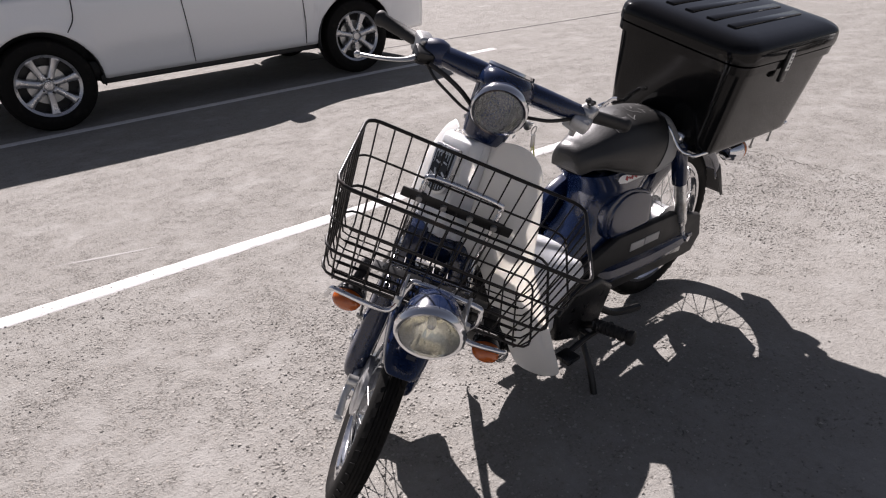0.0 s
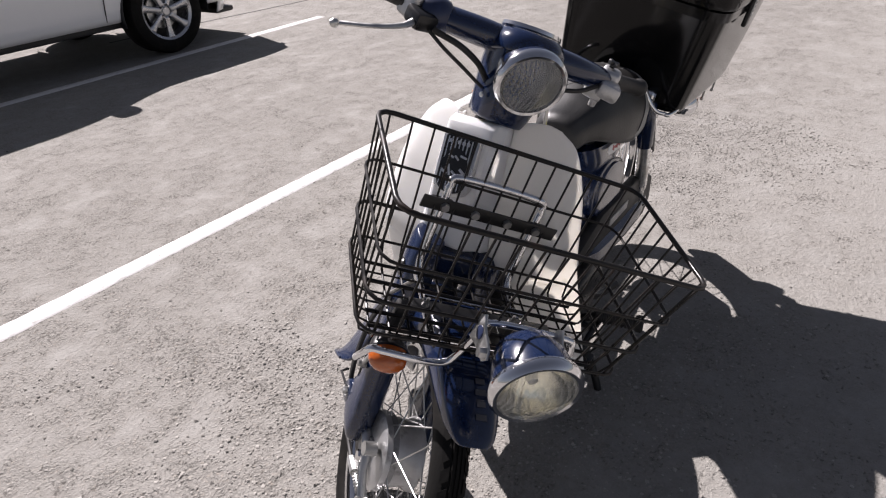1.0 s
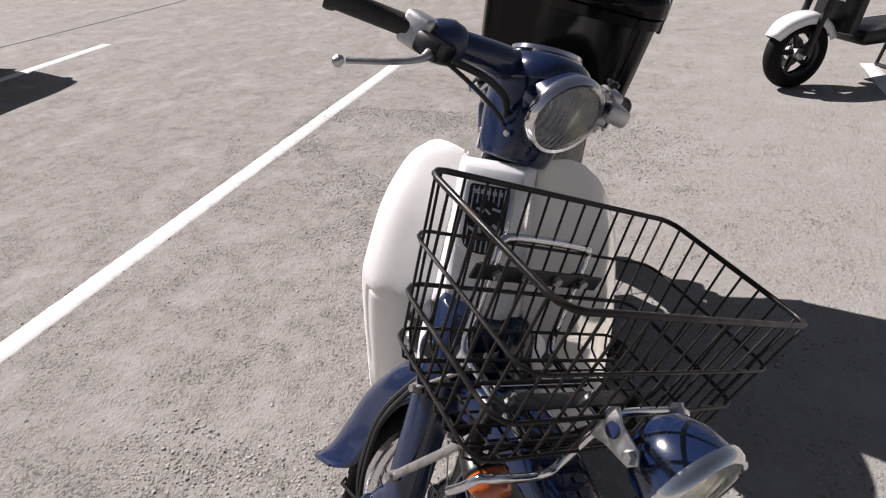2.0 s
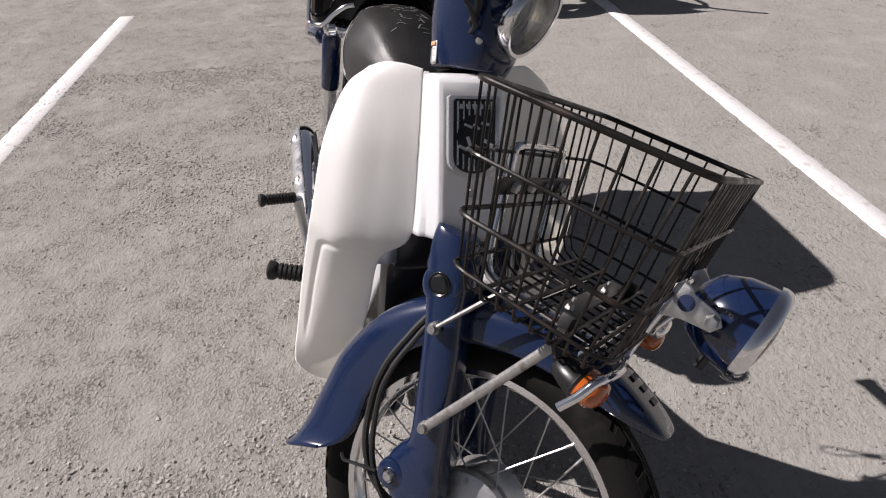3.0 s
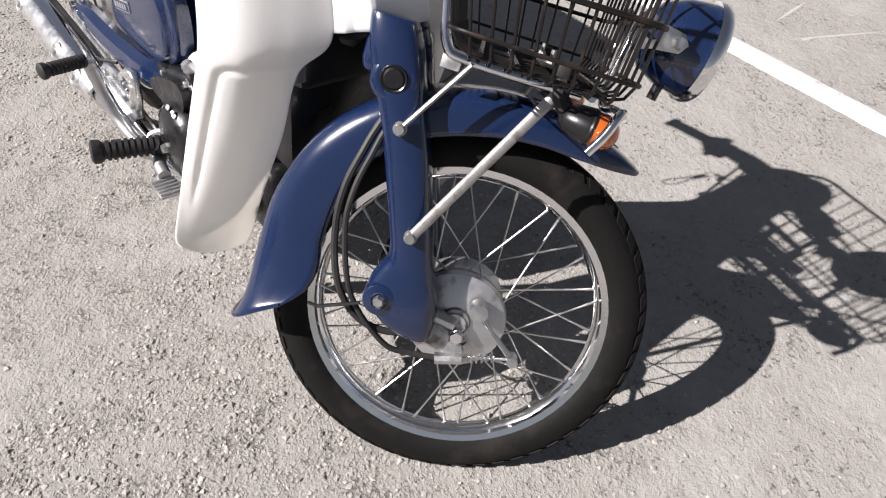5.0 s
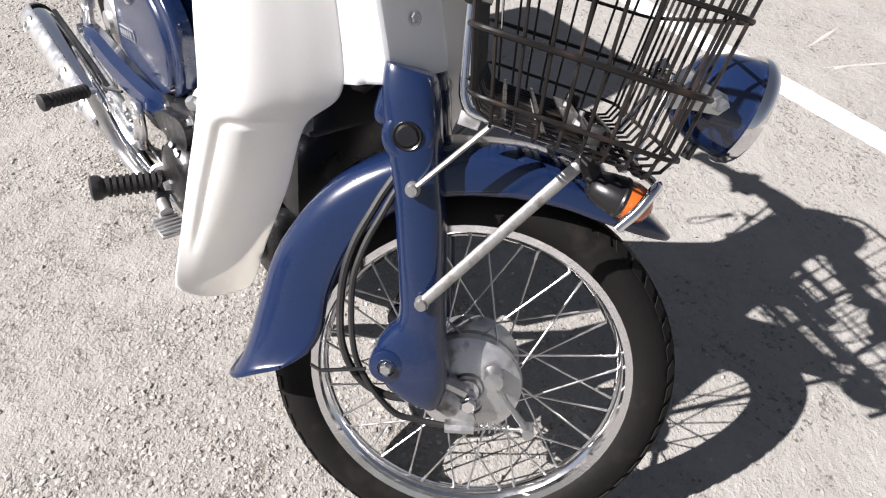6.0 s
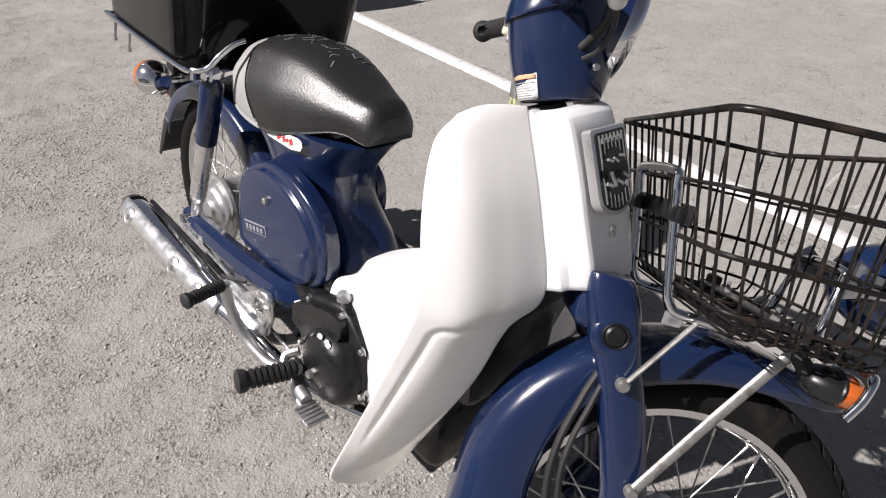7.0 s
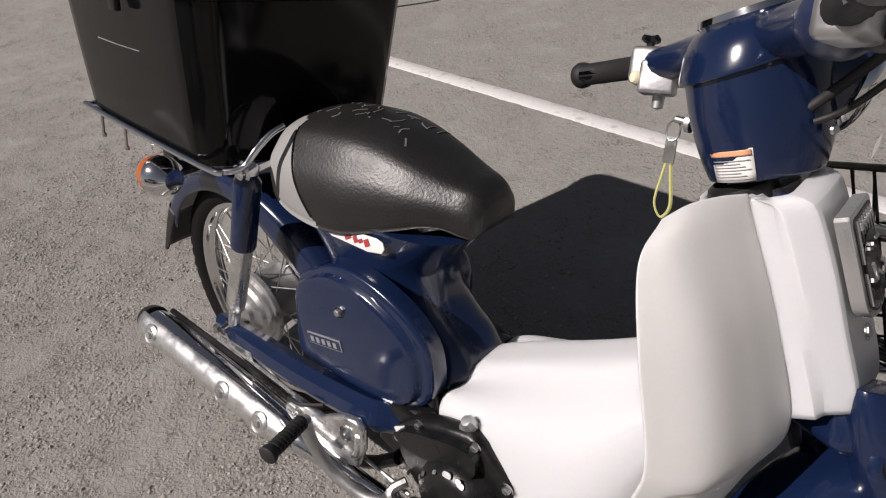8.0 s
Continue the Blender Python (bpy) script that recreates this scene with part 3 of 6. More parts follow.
# leg shields, front cover and tunnel cover
SHIELD = (
    ((0.892, -0.056, 0.813), (0.875, -0.080, 0.814), (0.858, -0.104, 0.810), (0.843, -0.124, 0.798)),
    ((0.906, -0.058, 0.783), (0.887, -0.098, 0.784), (0.867, -0.136, 0.778), (0.842, -0.158, 0.765)),
    ((0.945, -0.064, 0.704), (0.932, -0.110, 0.704), (0.912, -0.156, 0.704), (0.869, -0.190, 0.694)),
    ((0.986, -0.072, 0.600), (0.969, -0.125, 0.600), (0.946, -0.175, 0.600), (0.899, -0.208, 0.600)),
    ((0.968, -0.112, 0.548), (0.956, -0.145, 0.548), (0.939, -0.184, 0.548), (0.896, -0.215, 0.548)),
    ((0.935, -0.120, 0.440), (0.925, -0.155, 0.440), (0.901, -0.196, 0.440), (0.860, -0.224, 0.440)),
    ((0.872, -0.125, 0.300), (0.865, -0.160, 0.300), (0.843, -0.205, 0.300), (0.810, -0.233, 0.300)),
    ((0.815, -0.122, 0.180), (0.810, -0.160, 0.180), (0.790, -0.206, 0.180), (0.767, -0.240, 0.180)),
    ((0.795, -0.128, 0.136), (0.790, -0.162, 0.132), (0.776, -0.202, 0.134), (0.759, -0.231, 0.146)),
)


def leg_shield(s):
    rows = [spline(r, 20) for r in SHIELD]
    cols = [spline(c, 24) for c in zip(*rows)]
    bm = bmesh.new()
    nu, nv = len(cols), len(cols[0])
    corner = 0.022
    for i, c in enumerate(cols):
        u = i / (nu - 1)
        for p in c:
            # a pressed groove with a rounded corner frames the lower panel and runs out at its ends
            dx, dz = (0.855 - u) * 0.155, 0.560 - p.z
            d = corner - math.hypot(corner - dx, corner - dz) if dx < corner and dz < corner else min(dx, dz)
            fade = min(1.0, max(0.0, (u - 0.12) / 0.4)) * min(1.0, max(0.0, (p.z - 0.27) / 0.09))
            depth = 0.0048 * math.exp(-((d - 0.005) / 0.0052) ** 2) * fade + 0.0022 * min(1.0, max(0.0, d / 0.01)) * fade
            p -= Vector((0.75, -0.6, 0.2)) * depth
    if s > 0:
        # cut shorter above the gear pedal
        for c in cols:
            for p in c:
                if p.z < 0.36:
                    k = (0.36 - p.z) * 0.28
                    p.z, p.x = p.z + k, p.x + k * 0.5
    grid = [[bm.verts.new((p.x, p.y * -s, p.z)) for p in c] for c in cols]
    for i in range(nu - 1):
        for j in range(nv - 1):
            bm.faces.new((grid[i][j], grid[i + 1][j], grid[i + 1][j + 1], grid[i][j + 1]))
    ob = part("leg_shield", bm, WHITE, bike, "off-white moulded leg shield", None, 0.0035, 60)
    bolt((0.765 if s < 0 else 0.79, s * 0.20, 0.17 if s < 0 else 0.22), (-0.6, s * 0.2, 0), 0.008, 0.004, ZINC, None, ob)


for s in (-1, 1):
    leg_shield(s)


def front_cover():
    rows = []
    for z, side, fr in ((0.825, 0.882, 0.925), (0.82, 0.892, 0.943), (0.805, 0.899, 0.955), (0.755, 0.922, 0.98), (0.70, 0.947, 1.004), (0.66, 0.966, 1.022), (0.64, 0.975, 1.03), (0.624, 0.982, 1.035)):
        wide = 0.056 + (0.82 - z) * 0.075
        half = [(side - 0.012, -wide), (side, -wide), (side + 0.022, -wide * 0.93), (fr - 0.026, -0.056), (fr - 0.0225, -0.054), (fr - 0.006, -0.0465), (fr - 0.0025, -0.0435), (fr - 0.0008, -0.038), (fr, 0.0)]
        full = half + [(x, -y) for x, y in half[-2::-1]]
        rows.append([(x, y, z - 0.022 + max(0.0, x - side) * 0.36) for x, y in full])
    cover = part("front_cover", skin(rows, False, False, 1, 3), CREAM, bike, "white resin front cover with raised centre panel", None, 0.0035, 16)
    part("cover_top", lathe([(0.036, -0.03), (0.038, 0.0), (0.036, 0.004), (0.03, 0.004)], (0.868, 0, 0.787), (-0.45, 0, 0.9), 28), CREAM, cover, "", None, 0.002)
    slope = Vector((0.958 - 1.004, 0, 0.10)).normalized()
    out = Vector((slope.z, 0, -slope.x))
    mid = Vector((0.9835, 0, 0.752)) + out * 0.004
    frame3 = Matrix((slope.cross(out) * -1, slope, out)).transposed().to_4x4()
    M = Matrix.Translation(mid) @ frame3

    def plate(outline, z0, z1, bevel=0.002):
        bm = bmesh.new()
        f = bm.faces.new([bm.verts.new((x, y, z0)) for x, y in outline])
        r = bmesh.ops.extrude_face_region(bm, geom=[f])
        for v in [g for g in r["geom"] if isinstance(g, bmesh.types.BMVert)]:
            v.co.z = z1
        bmesh.ops.recalc_face_normals(bm, faces=bm.faces)
        if bevel:
            bmesh.ops.bevel(bm, geom=[e for e in bm.edges if abs(e.verts[0].co.z - z1) < 1e-6 and abs(e.verts[1].co.z - z1) < 1e-6], offset=bevel, segments=2, affect="EDGES", profile=0.5)
        bm.transform(M)
        return bm

    def outline(hw, top, low, shoulder):
        """Square top, rounded foot."""
        return [(-hw, top - 0.003), (-hw + 0.003, top), (hw - 0.003, top), (hw, top - 0.003)] + [(hw * math.cos(math.pi * k / 14), -shoulder - (low - shoulder) * abs(math.sin(math.pi * k / 14)) ** 0.8) for k in range(15)]

    badge = part("badge", plate(outline(0.035, 0.054, 0.054, 0.026), -0.004, 0.009), SILVER, cover, "silver-framed black badge grille with plain silver marks")
    part("badge_field", plate(outline(0.0285, 0.049, 0.048, 0.024), 0.006, 0.0102, 0), BLACK, badge, "black field")
    for k in range(7):
        x = -0.0225 + 0.0075 * k
        low = -0.024 - 0.021 * math.sqrt(max(0.0, 1 - (x / 0.0285) ** 2))
        part("badge_bar", plate([(x - 0.001, low), (x + 0.001, low), (x + 0.001, 0.046), (x - 0.001, 0.046)], 0.0098, 0.0116, 0), SILVER, badge)
    for k in range(5):
        x = -0.019 + 0.0085 * k
        part("badge_mark", plate([(x, 0.036), (x + 0.0055, 0.036), (x + 0.0055, 0.042), (x, 0.042)], 0.011, 0.0135, 0), SILVER, badge)
    for x0, y0, x1, y1, t in ((-0.02, 0.016, -0.008, 0.018, 0.0035), (-0.006, 0.01, 0.002, 0.016, 0.003), (0.004, 0.012, 0.014, 0.016, 0.003), (-0.024, -0.012, -0.012, -0.004, 0.0045), (-0.024, -0.012, -0.014, -0.020, 0.0045), (-0.01, -0.018, 0.002, -0.010, 0.004), (0.004, -0.018, 0.01, 0.0, 0.004), (0.01, -0.017, 0.021, -0.012, 0.004)):
        d = Vector((x1 - x0, y1 - y0))
        nn = Vector((-d.y, d.x)).normalized() * t / 2
        part("badge_mark", plate([(x0 + nn.x, y0 + nn.y), (x0 - nn.x, y0 - nn.y), (x1 - nn.x, y1 - nn.y), (x1 + nn.x, y1 + nn.y)], 0.012, 0.0145, 0), SILVER, badge)
    part("badge_disc", plate([(0.024 * math.cos(2 * math.pi * k / 24), 0.0 + 0.029 * math.sin(2 * math.pi * k / 24)) for k in range(24)], 0.0098, 0.0122, 0), BLACK, badge, "")
    bolt(Vector((1.0135, 0, 0.683)), out, 0.006, 0.004, ZINC, None, cover)


front_cover()


def tunnel_cover():
    rows = []
    for x, top, hw, low, wl in ((0.545, 0.385, 0.05, 0.345, 0.088), (0.556, 0.404, 0.054, 0.34, 0.1), (0.578, 0.421, 0.056, 0.33, 0.11), (0.615, 0.443, 0.056, 0.31, 0.118), (0.66, 0.468, 0.055, 0.28, 0.125), (0.73, 0.506, 0.054, 0.23, 0.13), (0.79, 0.543, 0.053, 0.23, 0.126), (0.85, 0.592, 0.05, 0.38, 0.10), (0.89, 0.636, 0.05, 0.50, 0.08)):
        half = [(-wl, low), (-wl - 0.003, low + (top - low) * 0.35), (-(wl * 0.75 + hw * 0.25), low + (top - low) * 0.72), (-hw, top - 0.022), (-hw * 0.6, top - 0.003), (0, top)]
        rows.append([(x, y, z) for y, z in half] + [(x, -y, z) for y, z in half[-2::-1]])
    t = part("tunnel_cover", skin(rows, False, False, 4, 5), CREAM, bike, "white resin cover over the low frame tunnel", None, 0.0035)
    bolt((0.71, -0.135, 0.258), (0, -1, 0.1), 0.010, 0.004, ZINC, None, t)
    # black frame, horn and engine front seen below and inside the shields
    part("inner_frame", join(tube([(0.90, 0, 0.58), (0.80, 0, 0.44), (0.62, 0, 0.37)], 0.04, 12, False, 4), block((0.86, 0, 0.42), (0.10, 0.19, 0.16), 0.02), block((0.90, 0.0, 0.55), (0.05, 0.17, 0.12), 0.015)), BLACK, bike, "black frame tunnel behind the leg shields")
    part("horn", lathe([(0, 0.012), (0.02, 0.014), (0.036, 0.008), (0.038, 0.0), (0.038, -0.02)], (0.89, -0.045, 0.49), (1, -0.2, 0.1), 24), RUBBER, bike, "black disc horn")
    part("horn_bracket", join(block((0.93, -0.095, 0.535), (0.004, 0.03, 0.045), 0.0015)), ZINC, bike, "")


tunnel_cover()


# body under the seat, side covers, rear fender, swing arm
def rear_body():
    rows = []
    for z, x0, x1, hy in ((0.30, 0.40, 0.56, 0.07), (0.36, 0.37, 0.585, 0.08), (0.42, 0.29, 0.562, 0.076), (0.452, 0.27, 0.525, 0.074), (0.49, 0.25, 0.49, 0.076), (0.54, 0.225, 0.482, 0.083), (0.585, 0.195, 0.508, 0.091), (0.622, 0.17, 0.545, 0.096)):
        cx, hx = (x0 + x1) / 2, (x1 - x0) / 2
        rows.append(slab(cx, 0, z, hx, hy, 20, 2.6 if 0.4 < z < 0.55 else 3.0))
    b = part("frame_body", skin(rows, True, True, 3, 5), BLUE, bike, "navy pressed-steel body under the seat")
    for s in (-1, 1):
        outl = [(0.252, 0.48), (0.285, 0.51), (0.345, 0.541), (0.415, 0.543), (0.48, 0.523), (0.525, 0.492), (0.545, 0.45), (0.543, 0.385), (0.5, 0.343), (0.42, 0.326), (0.33, 0.322), (0.25, 0.326), (0.238, 0.345), (0.243, 0.42)]
        if s > 0:
            outl = [(x if x < 0.36 else 0.36 + (x - 0.36) * 0.55, 0.40 + (z - 0.322) * 0.65) for x, z in outl]
        # the rim is stepped along the top and the front only
        cx, cz, deep = 0.27, 0.345 if s < 0 else 0.42, 1.0 if s < 0 else 0.76
        rows = []
        for d, k in ((0.082, 1.0), (0.106, 1.0), (0.1125, 0.985), (0.1145, 0.955), (0.1155, 0.925), (0.121, 0.905), (0.1245, 0.86), (0.127, 0.6), (0.1285, 0.25), (0.1288, 0.04)):
            rows.append([(cx + (x - cx) * k, s * d * deep, cz + (z - cz) * k) for x, z in outl])
        c = part("side_cover", skin(rows, True, True, 3, 2), BLUE, bike, "navy side cover with a silver name strip")
        if s < 0:
            bolt((0.367, -0.1275, 0.472), (0, -1, 0), 0.007, 0.007, ZINC, None, c)
            tilt = Matrix.Rotation(radians(-14), 4, "Y")
            part("name_strip", block((0.322, -0.1288, 0.392), (0.088, 0.003, 0.022), 0.001, tilt), SILVER, c, "silver strip with plain dark bars")
            part("name_strip_field", block((0.322, -0.1306, 0.392), (0.083, 0.001, 0.017), 0, tilt), BLUE_DULL, c)
            for k in range(5):
                p = tilt @ Vector((-0.03 + 0.015 * k, 0, 0))
                part("letter_bar", block((0.322 + p.x, -0.1315, 0.392 + p.z), (0.009, 0.0012, 0.010), 0, tilt), SILVER, c)
    for s in (-1, 1):
        flat = Matrix.Translation((0.377, s * 0.0995, 0.596)) @ Matrix.Rotation(radians(s * 9), 4, "X") @ Matrix.Rotation(radians(-6), 4, "Y")
        st = part("body_sticker", prism([(-0.085, 0.010), (-0.074, 0.0115), (0.055, 0.012), (0.068, 0.008), (0.071, -0.001), (0.065, -0.009), (0.036, -0.0125), (-0.04, -0.006)], -0.001, 0.001, 0.0006), STICKER, bike, "white sticker with dark red print", flat)
        for dx, w, h in ((-0.004, 0.014, 0.006), (0.012, 0.009, 0.010), (0.023, 0.009, 0.006), (0.036, 0.011, 0.011)):
            part("sticker_bar", block((dx, s * 0.0014, 0.001), (w, 0.001, h), 0, Matrix.Rotation(radians(-25), 4, "Y")), PINK, st, "", flat)
    rows = []
    c = Vector((0.0, 0, 0.27))
    for deg, r, hw, skirt in ((30, 0.325, 0.05, 0.08), (50, 0.315, 0.055, 0.07), (75, 0.309, 0.057, 0.055), (100, 0.308, 0.057, 0.045), (125, 0.309, 0.055, 0.04), (145, 0.313, 0.053, 0.04), (158, 0.318, 0.05, 0.04)):
        a = radians(deg)
        out = Vector((math.cos(a), 0, math.sin(a)))
        rows.append([c + out * (r - skirt * d) + Vector((0, u * hw, 0)) for u, d in ((-1, 1), (-1, 0.5), (-0.9, 0.18), (-0.5, 0.02), (0, 0), (0.5, 0.02), (0.9, 0.18), (1, 0.5), (1, 1))])
    part("rear_fender", skin(rows, False, False, 3, 5), BLUE, bike, "navy rear fender", Matrix.Translation((0, -0.016, 0)), 0.0025)
    rows = []
    for deg, r, hw, skirt in ((150, 0.32, 0.052, 0.04), (160, 0.325, 0.052, 0.035), (170, 0.335, 0.053, 0.03), (176, 0.345, 0.053, 0.02)):
        a = radians(deg)
        out = Vector((math.cos(a), 0, math.sin(a)))
        rows.append([c + out * (r - skirt * d) + Vector((0, u * hw, 0)) for u, d in ((-1, 1), (-1, 0.4), (-0.8, 0.08), (0, 0), (0.8, 0.08), (1, 0.4), (1, 1))])
    part("mud_flap", skin(rows, False, False, 3, 3), RUBBER, bike, "black rear mud flap", Matrix.Translation((0, -0.016, 0)), 0.003)
    for s in (-1.0, 0.78):
        part("swing_arm", tube([(0.5, s * 0.105, 0.31), (0.455, s * 0.122, 0.306), (0.42, s * 0.13, 0.302), (0.26, s * 0.134, 0.286), (0.1, s * 0.134, 0.279), (0.03, s * 0.13, 0.275), (-0.02, s * 0.126, 0.272)], [0.024, 0.028, 0.028, 0.027, 0.025, 0.019, 0.014], 8, False, 4, 1.0), BLUE, bike, "navy swing arm")
        part("chain_adjuster", block((0.10, s * 0.158, 0.268), (0.06, 0.003, 0.022), 0.001, Matrix.Rotation(radians(-8), 4, "Y")), ZINC, bike)
        sh = part("shock_absorber", tube([(0.184, s * 0.134, 0.652), (0.18, s * 0.134, 0.641), (0.132, s * 0.134, 0.508)], [0.014, 0.0225, 0.0225], 18), BLUE, bike, "rear shock with navy upper cover and bright lower tube")
        part("lower_tube", tube([(0.136, s * 0.134, 0.52), (0.07, s * 0.134, 0.365), (0.062, s * 0.134, 0.345), (0.058, s * 0.134, 0.338), (0.03, s * 0.132, 0.272)], [0.0185, 0.0185, 0.017, 0.012, 0.011], 16), BRUSHED, sh)
        part("cap_nut", lathe([(0, 0.02), (0.010, 0.018), (0.012, 0.0), (0.017, 0.0), (0.017, -0.01)], (0.03, s * 0.138, 0.282), (0, math.copysign(1, s), 0), 10), CHROME, sh)
        part("cap_nut", lathe([(0, 0.014), (0.013, 0.012), (0.014, 0)], (0.187, s * 0.14, 0.664), (0, math.copysign(1, s), 0), 10), CHROME, sh)
        part("shock_mount", join(tube([(0.187, s * 0.136, 0.664), (0.19, s * 0.07, 0.655)], 0.012, 10), lathe([(0.014, -0.012), (0.018, -0.008), (0.018, 0.008), (0.014, 0.012)], (0.187, s * 0.135, 0.664), (0, 1, 0), 16)), CHROME, sh)
    part("brake_drum", lathe([(0, -0.034), (0.024, -0.034), (0.028, -0.026), (0.05, -0.022), (0.056, -0.014), (0.07, -0.012), (0.073, -0.006), (0.082, -0.004), (0.084, 0.004)], (0, -0.055, 0.273), (0, 1, 0), 36), ALLOY, bike, "cast aluminium rear brake drum")
    part("rear_axle_nut", lathe([(0, -0.014), (0.010, -0.014), (0.013, 0)], (-0.012, -0.135, 0.262), (0, 1, 0), 6), ZINC, bike, "")
    part("chain_case", prism([(0.55, 0.37), (0.56, 0.30), (0.5, 0.24), (0.1, 0.2), (-0.05, 0.195), (-0.09, 0.25), (-0.06, 0.335), (0.1, 0.392), (0.4, 0.412)], 0.075, 0.108, 0.012), RUBBER, bike, "black chain case with a bright label strip")
    part("chain_case_label", join(block((0.307, 0.1095, 0.357), (0.07, 0.003, 0.026), 0.001, Matrix.Rotation(radians(-4), 4, "Y")), block((0.232, 0.1095, 0.353), (0.074, 0.003, 0.026), 0.001, Matrix.Rotation(radians(-4), 4, "Y"))), FADED, bike, "")


rear_body()


SEAT_X = (0.178, 0.187, 0.208, 0.247, 0.302, 0.357, 0.408, 0.457, 0.492, 0.522, 0.547, 0.562, 0.569)
SEAT_Y = 0.004
SEAT_TOP = (0.685, 0.712, 0.73, 0.741, 0.748, 0.75, 0.743, 0.729, 0.717, 0.709, 0.704, 0.694, 0.68)
SEAT_HALF = (0.082, 0.098, 0.11, 0.117, 0.118, 0.114, 0.102, 0.088, 0.075, 0.064, 0.056, 0.048, 0.034)
SEAT_LOW = (0.645, 0.628, 0.61, 0.598, 0.593, 0.597, 0.61, 0.627, 0.639, 0.642, 0.637, 0.636, 0.648)


def seat():
    rows = []
    for x, top, hy, low in zip(SEAT_X, SEAT_TOP, SEAT_HALF, SEAT_LOW):
        half = [(-hy * f, low + (top - low) * g) for f, g in ((0, 0), (0.9, 0), (0.98, 0.07), (1.0, 0.20), (0.99, 0.38), (0.93, 0.55), (0.81, 0.71), (0.69, 0.84), (0.56, 0.915), (0.34, 0.97), (0, 1.0))]
        rows.append([(x, SEAT_Y + y, z) for y, z in half] + [(x, SEAT_Y - y, z) for y, z in half[-2:0:-1]])
    bm = skin(rows, True, True, 6, 10)
    top = BVHTree.FromBMesh(bm)
    s = part("seat", bm, VINYL, bike, "black vinyl saddle with grey rear sides")
    s.data.materials.append(VINYL_GREY)
    # the grey panels lie behind a seam that runs down and forward on each side
    def seam_x(z):
        return 0.236 + (0.735 - z) * 0.40 + max(0.0, 0.735 - z) ** 2 * 1.4

    for f in s.data.polygons:
        c = f.center
        if abs(c.y - SEAT_Y) > 0.04 and c.x < seam_x(c.z) and c.z < 0.732:
            f.material_index = 1
    for sd in (-1, 1):
        seam = [top.ray_cast(Vector((x, SEAT_Y + sd * 0.4, z)), Vector((0, -sd, 0)))[0] for x, z in ((seam_x(z), z) for z in (0.726, 0.712, 0.69, 0.666, 0.642, 0.622, 0.612))]
        part("piping", tube([p for p in seam if p], 0.002, 6, False, 4), BLACK, s)
    part("seat_base", prism([(0.2, 0.628), (0.235, 0.606), (0.46, 0.61), (0.52, 0.64), (0.51, 0.655), (0.215, 0.645)], -0.06, 0.065, 0.01), BLACK, s)
    part("hinge", block((0.515, SEAT_Y, 0.63), (0.03, 0.04, 0.03), 0.006), BLACK, s)

    # faint chalk strokes that cannot be read, lying on the saddle's top
    def top_z(x, y):
        hit = top.ray_cast(Vector((x, y, 1.0)), Vector((0, 0, -1)))[0]
        return hit.z + 0.0006 if hit else 0.7

    rng = random.Random(4)
    for k in range(26):
        x0, y0 = 0.235 + 0.0155 * (k % 13) + (0.012 if k > 12 else 0), -0.012 + (0.05 if k > 12 else 0) + rng.uniform(-0.008, 0.008)
        x1, y1 = x0 + rng.uniform(-0.004, 0.02), y0 + rng.uniform(-0.03, 0.03)
        xm, ym = (x0 + x1) / 2 + rng.uniform(-0.005, 0.005), (y0 + y1) / 2
        part("chalk_stroke", tube([(a, b, top_z(a, b)) for a, b in ((x0, y0), (xm, ym), (x1, y1))], 0.0016, 5, False, 3, 0.4), CHALK, s)


seat()


